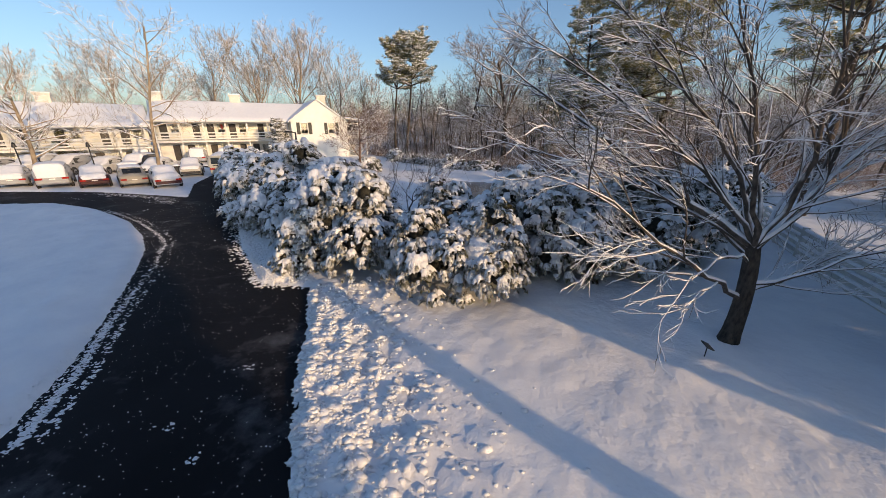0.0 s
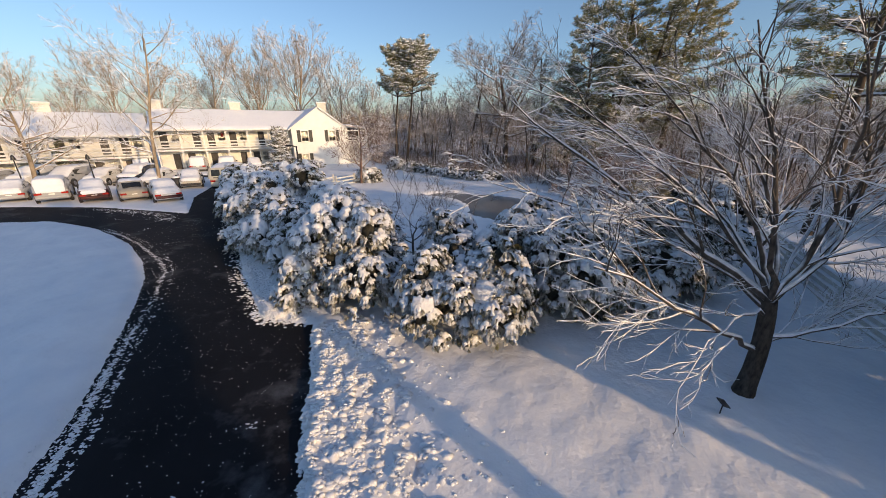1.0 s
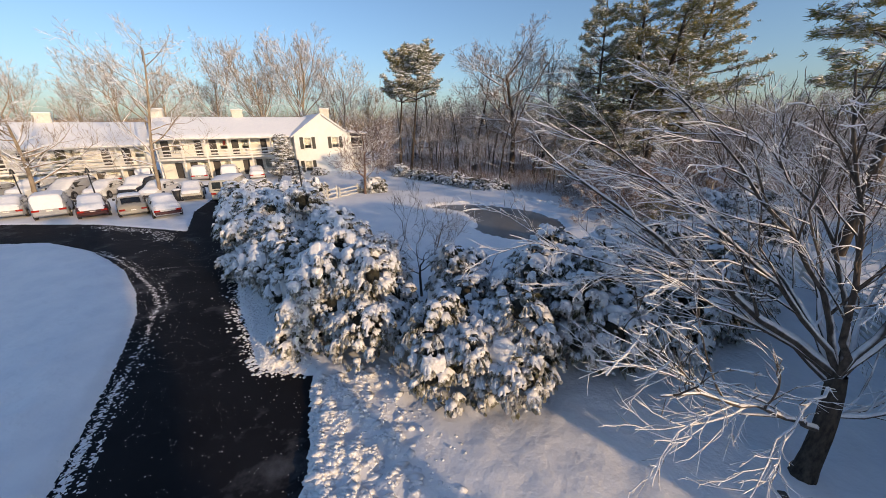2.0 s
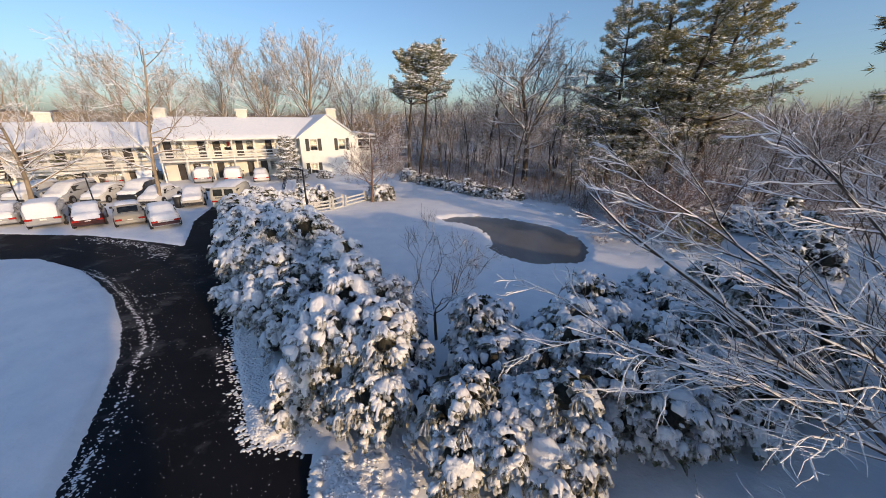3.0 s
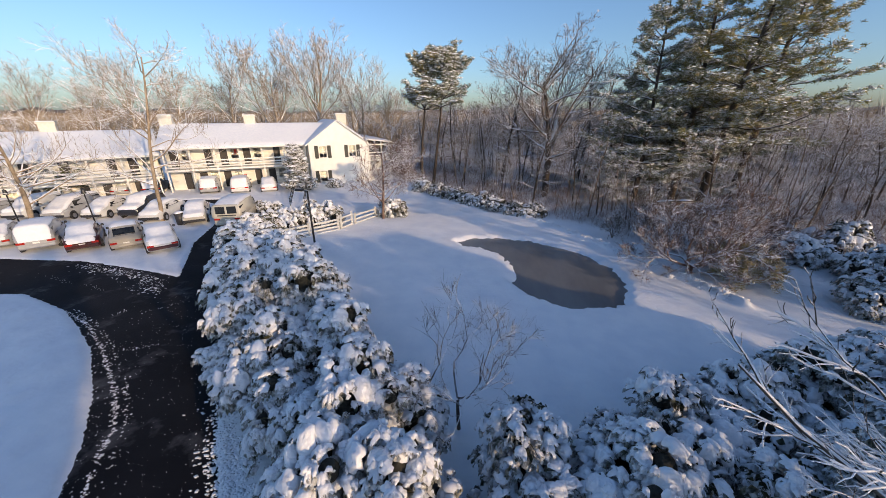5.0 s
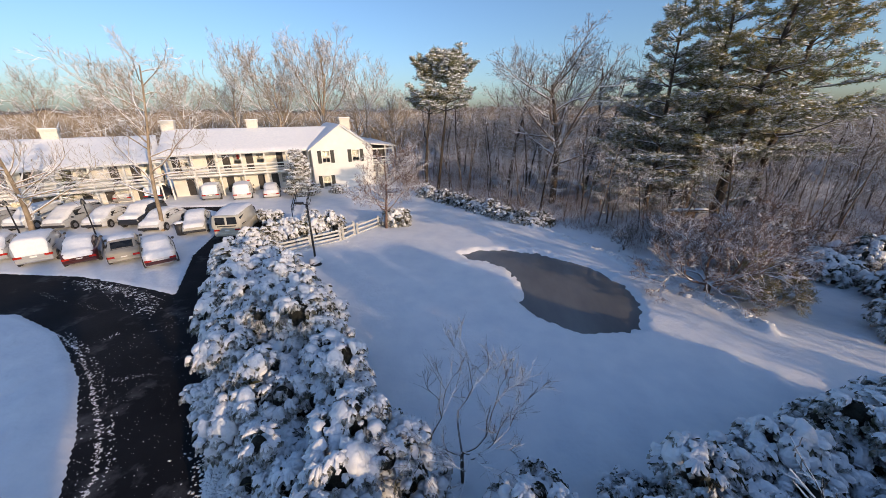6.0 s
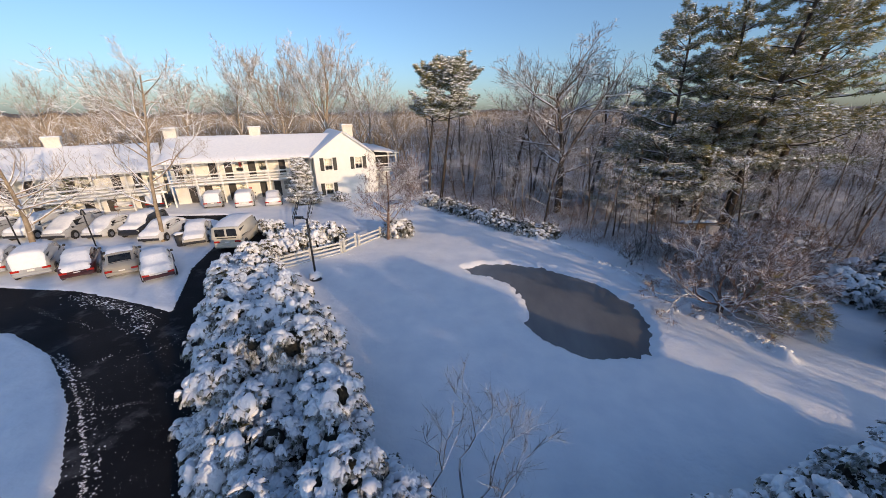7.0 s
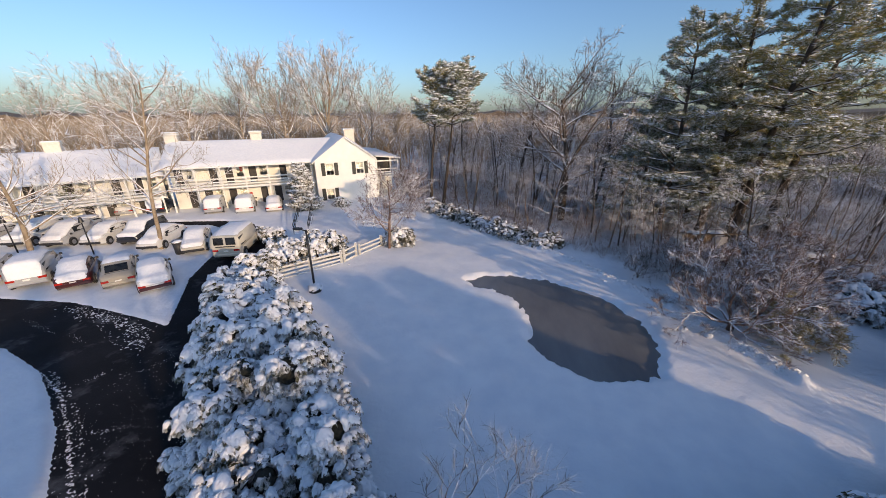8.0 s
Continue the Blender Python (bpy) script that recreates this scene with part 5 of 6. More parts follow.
# the row behind, nose to nose with it
for i, (kind, paint, rx, ry, lab) in enumerate([
        ("sedan", P_BEIGE, -26.0, 34.5, "pale saloon car beside the tree, under snow"), ("sedan", P_WHITE, -28.9, 35.2, "white saloon car under snow"), ("suv", P_DARK, -31.6, 36.0, "dark off-road car with a snowy roof"), ("sedan", P_WHITE, -34.4, 35.4, "white saloon car under snow"),
        ("minivan", P_SILVER, -37.2, 34.9, "silver minivan under snow"), ("suv", P_WHITE, -40.2, 34.2, "white off-road car under snow"), ("sedan", P_SILVER, -43.2, 33.4, "silver saloon car under snow")]):
    park(kind, paint, (rx, ry), 287 if i else 305, lab, 20 + i)
# the row against the house
for i, (kind, paint, rx, ry, lab) in enumerate([
        ("sedan", P_WHITE, -24.6, 42.9, "white saloon car by the house, under snow"), ("minivan", P_WHITE, -27.4, 41.9, "white hatchback by the house, under snow"), ("suv", P_SILVER, -30.6, 41.2, "silver off-road car by the house, under snow"),
        ("suv", P_DARK, -36.6, 40.2, "dark off-road car by the house, under snow"), ("sedan", P_SILVER, -39.6, 39.4, "silver saloon car by the house, under snow"), ("sedan", P_WHITE, -42.4, 38.4, "white saloon car by the house, under snow")]):
    park(kind, paint, (rx, ry), 122, lab, 40 + i, snowy=True)
park("van", P_BEIGE, (-20.0, 30.1), 108, "beige passenger van with a snowy roof, beside the bushes", 60, category="van", bare_back=True)

# ---- lamp, fences, small things ----


def lamp_post():
    ob = tagged(empty("street_lamp", Matrix.Translation((-11.33, 26.6, 0.1))), "dark metal lamp post on a snow-capped concrete base", "lamp post")
    part("base", cone(0.36, 0.34, 0.26, 18), M_METAL, ob, "round dark footing")
    acc = Acc()
    lump(acc, np.random.default_rng(1), (0, 0, 0.24), 0.38, 0.38, 0.36, 4, 14)
    put("snow_cap", acc.mesh("snow_cap", M_SNOW_CAP, True), ob)
    part("pole", cone(0.065, 0.055, 3.5, 12, Matrix.Translation((0, 0, 0.4))), M_METAL, ob, "", None, True)
    part("arm", rod((0, 0, 3.86), (-0.5, 0.1, 3.92), 0.035, 8), M_METAL, ob)
    part("lamp_head", box(-0.8, -0.3, -0.02, 0.24, 3.86, 3.98, 0.03), M_METAL, ob, "flat dark lamp head")
    part("lens", box(-0.74, -0.38, 0.02, 0.2, 3.84, 3.859), M_LAMP, ob)


lamp_post()


def rail_fence(name, pts, rails, height, label, material, post=0.07, loaded=False):
    ob = tagged(empty(name), label, "fence")
    for a, b in zip(pts, pts[1:]):
        d = (Vector((*b, 0)) - Vector((*a, 0)))
        n = max(1, round(d.length / 2.3))
        for i in range(n + (b is pts[-1])):
            p = Vector((*a, 0)) + d * i / n
            part("post", box(p.x - post, p.x + post, p.y - post, p.y + post, 0.05, height + 0.1, 0.01), material, ob)
        for k in range(rails):
            z = height * (k + 0.6) / rails
            q = d.to_track_quat("X", "Z").to_matrix().to_4x4()
            bm = box(0, d.length, -0.02, 0.02, z - 0.065, z + 0.065, 0.008)
            bmesh.ops.transform(bm, matrix=Matrix.Translation((*a, 0)) @ q, verts=bm.verts)
            rail = part("rail", bm, material, ob)
            if loaded:
                bm = box(0.05, d.length - 0.05, -0.06, 0.06, z + 0.067, z + 0.15, 0.03)
                bmesh.ops.transform(bm, matrix=Matrix.Translation((*a, 0)) @ q, verts=bm.verts)
                part("rail_snow", bm, M_SNOW_CAP, rail, "thick snow along the rail")
    return ob


rail_fence("rail_fence", [(-16.0, 25.9), (-11.5, 30.8)], 4, 1.05, "weathered four-rail fence dusted with snow", M_FENCE)
rail_fence("fence_gate", [(-11.35, 31.0), (-10.95, 32.2)], 3, 1.15, "pale wooden gate between two tall posts", M_FENCE)
rail_fence("rail_fence", [(-10.8, 32.5), (-9.8, 34.6)], 3, 0.95, "weathered three-rail fence beside the small tree", M_FENCE)
rail_fence("rail_fence", [(11.2, 8.6), (12.0, 11.2), (13.4, 14.6), (15.2, 18.2)], 5, 1.15, "five-rail fence loaded with snow, beyond the bare tree", M_FENCE, loaded=True)
part_ramp = tagged(empty("ramp", Matrix.Translation((-18.5, 36.4, 0)) @ Matrix.Rotation(radians(24), 4, "Z")), "snowy wooden ramp with dark handrails", "ramp")
part("deck", slab([(0, 0, 0.2), (1.3, 0, 0.2), (1.3, 5.5, 0.75), (0, 5.5, 0.75)], 0.12), M_SNOW_CAP, part_ramp)
for u in (0.03, 1.27):
    for zz in (0.45, 0.85):
        part("handrail", rod((u, 0, 0.2 + zz), (u, 5.5, 0.75 + zz), 0.035, 6), M_METAL, part_ramp)
    for t in range(5):
        part("baluster", rod((u, 5.5 * t / 4, 0.05), (u, 5.5 * t / 4, 0.2 + 0.55 * t / 4 + 0.85), 0.03, 6), M_METAL, part_ramp)


def litter_bin(x, y):
    ob = tagged(empty("litter_bin", Matrix.Translation((x, y, 0.04))), "dark round litter bin topped with snow", "bin")
    part("drum", cone(0.3, 0.34, 0.9, 18), M_PLASTIC, ob, "", None, True)
    part("rim", cone(0.37, 0.37, 0.07, 18, Matrix.Translation((0, 0, 0.88))), M_PLASTIC, ob)
    acc = Acc()
    lump(acc, np.random.default_rng(2), (0, 0, 0.95), 0.34, 0.34, 0.13, 3, 12)
    put("snow_cap", acc.mesh("snow_cap", M_SNOW_CAP, True), ob)


litter_bin(-24.9, 31.1)


def lot_lamp(x, y, h=2.6):
    ob = tagged(empty("bollard_lamp", Matrix.Translation((x, y, 0.03))), "thin dark lamp post between parked cars", "lamp post")
    part("pole", cone(0.05, 0.04, h, 10), M_METAL, ob, "", None, True)
    part("lamp_head", cone(0.17, 0.1, 0.3, 10, Matrix.Translation((0, 0, h))), M_METAL, ob)
    part("finial", cone(0.12, 0.01, 0.14, 10, Matrix.Translation((0, 0, h + 0.3))), M_METAL, ob)


lot_lamp(-31.4, 30.0)
lot_lamp(-36.9, 29.0)


def lawn_marker():
    """The small dark plate on a stake beside the bare tree."""
    ob = tagged(empty("garden_light", Matrix.Translation((5.71, 6.95, 0.14)) @ Matrix.Rotation(radians(20), 4, "Z")), "small dark plate on a thin stake in the snow", "garden light")
    part("stake", cone(0.012, 0.012, 0.3, 6), M_METAL, ob)
    bm = box(-0.13, 0.13, -0.09, 0.09, -0.012, 0.012, 0.004)
    bmesh.ops.transform(bm, matrix=Matrix.Translation((0, 0, 0.3)) @ Matrix.Rotation(radians(28), 4, "Y") @ Matrix.Rotation(radians(20), 4, "X"), verts=bm.verts)
    part("plate", bm, M_PLASTIC, ob)


lawn_marker()


def bench():
    ob = tagged(empty("bench", Matrix.Translation((-1.05, 11.0, 0.12)) @ Matrix.Rotation(radians(20), 4, "Z")), "grey wooden bench tucked between the bushes", "bench")
    for k in range(3):
        part("slat", box(-0.7, 0.7, -0.2 + k * 0.15, -0.07 + k * 0.15, 0.42, 0.46, 0.006), M_WOOD, ob)
        part("back_slat", box(-0.7, 0.7, 0.26, 0.3, 0.55 + k * 0.15, 0.67 + k * 0.15, 0.006), M_WOOD, ob)
    for sx in (-0.6, 0.6):
        part("leg", box(sx - 0.04, sx + 0.04, -0.2, -0.12, 0, 0.42), M_WOOD, ob)
        part("leg", box(sx - 0.04, sx + 0.04, 0.2, 0.28, 0, 1.0), M_WOOD, ob)


bench()


def small_board():
    ob = tagged(empty("garden_sign", Matrix.Translation((-0.56, 11.26, 0.12)) @ Matrix.Rotation(radians(25), 4, "Z")), "small pale tilted board on a thin post between the bushes", "sign")
    part("post", cone(0.025, 0.022, 1.5, 8), M_WOOD, ob)
    bm = box(-0.11, 0.11, -0.015, 0.015, -0.15, 0.15, 0.005)
    bmesh.ops.transform(bm, matrix=Matrix.Translation((0, -0.05, 1.6)) @ Matrix.Rotation(radians(-40), 4, "X") @ Matrix.Rotation(radians(15), 4, "Y"), verts=bm.verts)
    part("board", bm, M_TRIM, ob, "plain pale board")


small_board()


def woodland_shed(x, y, heading, w, d, h, label, panel=False):
    ob = tagged(empty("lean_to", Matrix.Translation((x, y, 0.1)) @ Matrix.Rotation(radians(heading), 4, "Z")), label, "shed")
    for sx in (-w / 2, w / 2):
        for yy, hh in ((-d / 2, h), (d / 2, h * 0.7)):
            part("post", box(sx - 0.06, sx + 0.06, yy - 0.06, yy + 0.06, 0, hh), M_WOOD, ob)
    part("roof", slab([(-w / 2 - 0.2, -d / 2 - 0.2, h + 0.1), (w / 2 + 0.2, -d / 2 - 0.2, h + 0.1), (w / 2 + 0.2, d / 2 + 0.2, h * 0.7), (-w / 2 - 0.2, d / 2 + 0.2, h * 0.7)], 0.08), M_TARP, ob)
    part("side", box(-w / 2 + 0.07, w / 2 - 0.07, d / 2 - 0.05, d / 2 - 0.01, 0.1, h * 0.66), M_TARP, ob, "brown boards")
    if panel:
        part("panel", box(-0.5, 0.6, -d / 2 - 0.12, -d / 2 - 0.08, 0.1, h * 0.9), M_SLATE, ob, "leaning pale grey panel")
    rng = np.random.default_rng(int(x * 10))
    for _ in range(9):
        acc = Acc()
        u, v = rng.uniform(-w / 2, w / 2), rng.uniform(-d / 2, d / 2)
        lump(acc, rng, (u, v, h + 0.1 - (v + d / 2 + 0.2) / (d + 0.4) * (h * 0.3 + 0.1)), 0.45, 0.4, 0.16, 3, 8)
        put("snow_patch", acc.mesh("snow_patch", M_SNOW_CAP, True), ob)


woodland_shed(20.0, 33.4, -10, 2.2, 1.6, 1.5, "brown lean-to shelter among the trees, patched with snow")
woodland_shed(15.4, 36.9, 10, 2.6, 1.8, 1.7, "dark shelter with a pale grey panel under the pines", True)


def border_stone(seed, x, y, r):
    acc, cap = Acc(), Acc()
    rng = np.random.default_rng(seed)
    lump(acc, rng, (0, 0, 0), r, r * 0.8, r * 0.8, 3, 8)
    lump(cap, rng, (0, 0, r * 0.55), r * 0.85, r * 0.7, r * 0.4, 3, 8)
    ob = tagged(empty("stone", Matrix.Translation((x, y, 0.13))), "grey field stone capped with snow beside the pond", "stone", "stones round the pond")
    put("rock", acc.mesh("rock", M_STONE, True), ob)
    put("snow_cap", cap.mesh("snow_cap", M_SNOW_CAP, True), ob)


for i, (x, y, r) in enumerate([(8.9, 27.2, 0.2), (9.4, 24.9, 0.22), (8.6, 25.4, 0.14), (7.6, 30.2, 0.15), (10.2, 23.8, 0.12), (5.2, 33.0, 0.16), (-10.9, 30.6, 0.1)]):
    border_stone(i, x, y, r)

# ---- trees ----


def near_maple():
    """The wide bare tree by the lawn: its main limbs, then finer and finer branches."""
    rng, out = np.random.default_rng(11), []
    P = dict(seg=[8, 7, 5, 4, 3], wob=[0.05, 0.06, 0.13, 0.17, 0.2], up=[0, 0.0, 0.02, 0.02, 0.01], taper=[0.5, 0.8, 0.8, 0.75, 0.6], kids=[0, 12, 7, 4], ratio=[0, 0.44, 0.52, 0.5],
             thin=[0, 0.42, 0.5, 0.6], angle=[(0, 0), (14, 38), (16, 40), (18, 45)], min=0.006, **{"from": [0, 0.2, 0.2, 0.2]})
    base, fork = np.array([6.6, 7.57, 0.05]), np.array([6.72, 7.85, 2.2])
    tr = np.array([base + (fork - base) * t + np.array([0.09 * math.sin(t * 3), 0, 0]) for t in np.linspace(0, 1, 8)])
    out.append((0, tr, np.array([0.22, 0.175, 0.16, 0.155, 0.15, 0.145, 0.14, 0.125])))
    limbs = [  # start height share, via, tip, radius
        (1.0, (4.3, 9.0, 4.0), (1.7, 10.2, 6.0), 0.085), (0.5, (4.9, 7.0, 2.2), (2.2, 5.4, 3.85), 0.06), (0.85, (5.3, 6.9, 2.2), (3.9, 5.9, 1.35), 0.032),
        (1.0, (5.1, 8.5, 4.2), (2.3, 9.4, 6.2), 0.062), (1.0, (5.8, 8.3, 4.3), (3.5, 8.6, 6.7), 0.062), (0.95, (4.9, 8.5, 3.2), (1.2, 8.9, 4.3), 0.05), (1.0, (5.9, 7.5, 4.2), (4.6, 7.2, 6.8), 0.06),
        (1.0, (7.3, 7.9, 4.3), (6.4, 7.6, 8.0), 0.07), (1.0, (8.1, 8.3, 4.1), (5.5, 7.0, 7.2), 0.06), (1.0, (8.6, 8.8, 4.2), (8.4, 8.4, 8.6), 0.058), (0.95, (8.7, 8.6, 3.8), (11.4, 9.0, 6.0), 0.07),
        (0.6, (7.9, 7.4, 2.0), (9.8, 6.8, 3.4), 0.05), (0.5, (8.2, 8.1, 1.7), (11.2, 9.0, 2.8), 0.055), (1.0, (6.4, 9.3, 3.6), (5.0, 10.9, 5.3), 0.06), (1.0, (7.2, 9.5, 3.8), (7.2, 11.3, 6.2), 0.06),
        (0.9, (5.5, 9.0, 3.1), (3.9, 10.4, 4.0), 0.05), (0.95, (8.4, 9.2, 3.5), (10.2, 10.6, 5.2), 0.06), (1.0, (6.4, 8.6, 4.6), (4.6, 9.8, 6.6), 0.05)]
    for share, via, tip, r in limbs:
        a, b, c = base + (fork - base) * share, np.array(via), np.array(tip)
        t = np.linspace(0, 1, 10)[:, None]
        k = b * 2 - (a + c) / 2
        pts = a * (1 - t) ** 2 + k * 2 * t * (1 - t) + c * t ** 2
        pts[1:-1] += rng.normal(0, 0.007 * float(np.linalg.norm(c - a)), pts[1:-1].shape)
        r *= 0.95
        out.append((1, pts, r * (1 - 0.82 * t[:, 0])))
        sprout(rng, out, pts, float(np.linalg.norm(c - a)) * 1.05, r, 1, dict(P, kids=[0, 5, 3, 2]) if r < 0.04 else dict(P, kids=[0, 10, 5, 3], ratio=[0, 0.26, 0.5, 0.5]) if r > 0.078 else P)
    trunk, limb, twig, snow = Acc(), Acc(), Acc(), Acc()
    for lev, pts, rad in out:
        tube(trunk if lev == 0 else limb if lev == 1 else twig, pts, rad, (10, 7, 5, 4, 3)[lev])
        if lev in (1, 2, 3):
            tan = np.gradient(pts, axis=0)
            flat = 1 - np.abs(tan[:, 2]) / (np.linalg.norm(tan, axis=1) + 1e-9)
            if flat.mean() > 0.18:
                w = np.maximum(rad * 0.85, 0.009) * np.clip(flat * 1.5, 0.3, 1) * rng.uniform(0.75, 1.15, len(rad))
                tube(snow, pts + np.array([0, 0, 1]) * (rad * 0.7 + w * 0.35)[:, None], w, 5)
    ob = tagged(empty("bare_tree"), "bare spreading tree with snow along its dark branches, on the lawn", "tree")
    put("trunk", trunk.mesh("trunk", M_TRUNK, True), ob)
    put("limb_work", limb.mesh("limb_work", M_BARK_NEAR, True), ob)
    tagged(put("twig_work", twig.mesh("twig_work", M_BARK_NEAR), ob), kind="stuff")
    tagged(put("snow_load", snow.mesh("snow_load", M_SNOW_CAP, True), ob, "snow lying along the branches"), kind="stuff")


near_maple()


VASE = dict(BARE, bole=0.6, seg=[8, 7, 5, 4], kids=[13, 9, 7], ratio=[0.85, 0.5, 0.45], angle=[(16, 52), (18, 48), (20, 50)], up=[0.04, 0.1, 0.08, 0.05], wob=[0.05, 0.1, 0.15, 0.2], min=0.017, **{"from": [0.42, 0.2, 0.2]})
LEADER = dict(BARE, bole=0.86, kids=[22, 8, 6], ratio=[0.55, 0.5, 0.5], angle=[(48, 82), (25, 60), (25, 60)], up=[0.02, 0.05, 0.04, 0.03], wob=[0.06, 0.15, 0.18, 0.22], min=0.014, **{"from": [0.22, 0.2, 0.2]})


def set_at(ob, x, y, z=0.1, spin=0.0, scale=1.0):
    ob.matrix_basis = Matrix.LocRotScale((x, y, z), Euler((0, 0, spin)), (scale,) * 3)
    return ob


# single trees that stand out
set_at(bare_tree(21, 5.6, 0.1, dict(LEADER, bole=0.8, kids=[26, 9, 5], ratio=[0.78, 0.5, 0.45], min=0.011, **{"from": [0.2, 0.2, 0.2]}), M_BARK_RED, "small spreading ornamental tree dusted with snow, beside the fence", fine=7), -8.95, 34.1, 0.1, 0.6, 1.25)
set_at(fork_tree(22, 4.6, 0.048, 0.24, 4, 5, (20, 45), (30, 60), 0.0, M_BARK, "young bare sapling behind the bushes", name="sapling", width=0.0035, twigs=5, least=0.0045), -1.2, 14.2, 0.1, 0.0, 1.1)
set_at(bare_tree(23, 14.5, 0.16, LEADER, M_BARK_TAN, "tall pale-barked bare tree between the parked cars", lean=(0.13, 0, 1), fine=1), -27.3, 31.8)
set_at(bare_tree(24, 8.6, 0.2, dict(LEADER, min=0.02, ratio=[0.75, 0.5, 0.5]), M_BARK_TAN, "low spreading tree with snowy limbs between parked cars", lean=(0.1, 0, 1)), -36.4, 29.4)
set_at(fork_tree(25, 6.0, 0.16, 0.1, 9, 5, (20, 42), (35, 80), 0.03, M_BARK_RED, "wide reddish-brown shrub beside the pond", name="shrub", category="shrub", width=0.009, twigs=9, leafy=0.17), 10.7, 25.6)
set_at(fork_tree(26, 2.4, 0.07, 0.15, 5, 5, (20, 40), (30, 65), 0.03, M_BARK, "small bare shrub at the pond path", name="shrub", category="shrub", width=0.008), 8.5, 31.2)
OAK = dict(VASE, bole=0.62, kids=[20, 10, 7], ratio=[0.9, 0.52, 0.45], angle=[(34, 84), (24, 58), (24, 58)], up=[0.03, 0.05, 0.05, 0.04], wob=[0.04, 0.13, 0.17, 0.22], min=0.016, **{"from": [0.34, 0.2, 0.2]})
set_at(bare_tree(27, 18.5, 0.36, OAK, M_BARK_FAR, "large bare oak with wide limbs at the edge of the wood", fine=5), 5.8, 44.0)
for i, (x, y, sc, r) in enumerate([(13.2, 26.4, 0.8, 0.5), (12.9, 28.8, 1.0, 2.1), (15.2, 30.2, 1.0, 4.0), (17.4, 31.5, 1.1, 1.2), (10.8, 31.6, 0.8, 3.0)]):
    ob = fork_tree(70 + i, 4.6, 0.12, 0.1, 7, 5, (20, 42), (30, 75), 0.03, M_BARK_RED, "tangled brown shrub with dry leaves at the wood's edge", name="shrub", category="shrub", width=0.011, twigs=8, leafy=0.16)
    set_at(ob, x, y, 0.1, r, sc)

ob = fork_tree(79, 2.3, 0.08, 0.08, 9, 5, (20, 45), (25, 85), 0.02, M_BARK_TAN, "low khaki-leaved bush lit by the sun at the pond lawn", name="shrub", category="shrub", width=0.009, twigs=8, leafy=0.17, foliage=M_KHAKI)
set_at(ob, 12.6, 24.9, 0.1, 1.0, 1.35)

# pines
G1 = "tall white pine with level limbs, needles dusted with snow"
for i, (x, y, h, r, reach, first) in enumerate([(13.6, 41.0, 17.0, 0.28, 5.6, 0.2), (16.4, 40.2, 19.5, 0.32, 5.6, 0.26), (18.5, 39.4, 20.5, 0.34, 5.4, 0.3), (21.4, 40.0, 20.0, 0.32, 6.0, 0.3), (17.0, 43.6, 16.0, 0.26, 5.0, 0.1), (12.6, 43.2, 11.5, 0.22, 4.4, 0.06), (20.6, 43.0, 15.0, 0.26, 5.0, 0.08)]):
    set_at(pine(200 + i, h, r, reach, first, G1, whorls=13, sunlit_top=i in (1, 2, 3), snow=0.42, tuft=0.34, cap=1.1, dense=3.4, thick=22), x, y)
set_at(pine(230, 14.5, 0.26, 4.2, 0.48, "tall white pine beyond the rail fence, needles dusted with snow", whorls=10, sunlit_top=True, snow=0.5, tuft=0.34, cap=1.1, dense=3.2, thick=22), 18.6, 19.4)
G2 = "slender pine with a snowy rounded crown high on a bare trunk"
set_at(pine(220, 13.7, 0.2, 3.7, 0.6, G2, whorls=14, sunlit_top=True, snow=0.85, tuft=0.36, dome=True, cap=1.3, dense=3.4, thick=20), -7.9, 47.6)
set_at(pine(221, 14.3, 0.2, 3.5, 0.58, G2, whorls=14, snow=0.7, tuft=0.36, lean=(0.1, 0, 1), dome=True, cap=1.3, dense=3.2, thick=20), -6.6, 47.2)
set_at(pine(222, 5.2, 0.14, 1.9, 0.04, "small snow-laden evergreen against the house corner", whorls=15, name="evergreen_tree", needle=M_LEAF, tuft=0.4, snow=0.9, cap=1.6, dense=3.6), -21.8, 44.6)
set_at(pine(223, 5.0, 0.16, 2.4, 0.06, "dark evergreen in front of the motel wing", whorls=9, name="evergreen_tree", tuft=0.5, snow=0.25), -43.5, 37.6)

# the wood: a few kinds of bare tree, each set many times
WT = "bare woodland tree with snow-dusted branches"
TANGLE = dict(BARE, kids=[14, 7, 5], ratio=[0.5, 0.5, 0.5], angle=[(38, 85), (28, 65), (28, 65)], up=[0.02, 0.05, 0.04, 0.03], wob=[0.06, 0.15, 0.2, 0.24], min=0.013, **{"from": [0.25, 0.2, 0.2]})
kinds = [bare_tree(300 + i, h, r, dict(TANGLE, bole=bo), M_BARK_FAR, WT, group="woodland trees", fine=2) for i, (h, r, bo) in enumerate([(13, 0.17, 0.8), (15, 0.19, 0.85), (10, 0.1, 0.85), (8, 0.08, 0.8)])]
rng = np.random.default_rng(5)
spots = []
for _ in range(4200):
    x, y = rng.uniform(-12, 46), rng.uniform(28, 80)
    d = inside(WOODS, np.array([x]), np.array([y]))[0]
    if d < 1.2 or (11 < x < 30 and y < 43.5 and rng.uniform() < 0.85):
        continue
    if any((x - a) ** 2 + (y - b) ** 2 < (1.35 + 0.045 * (y - 28)) ** 2 for a, b in spots):
        continue
    spots.append((x, y))
    if len(spots) >= 150:
        break
used = set()


def plant(k, x, y, spin, s):
    if k not in used:
        used.add(k)
        return set_at(kinds[k], x, y, 0.05, spin, s)
    ob = copy_thing(kinds[k], Matrix())
    return set_at(ob, x, y, 0.05, spin, s)


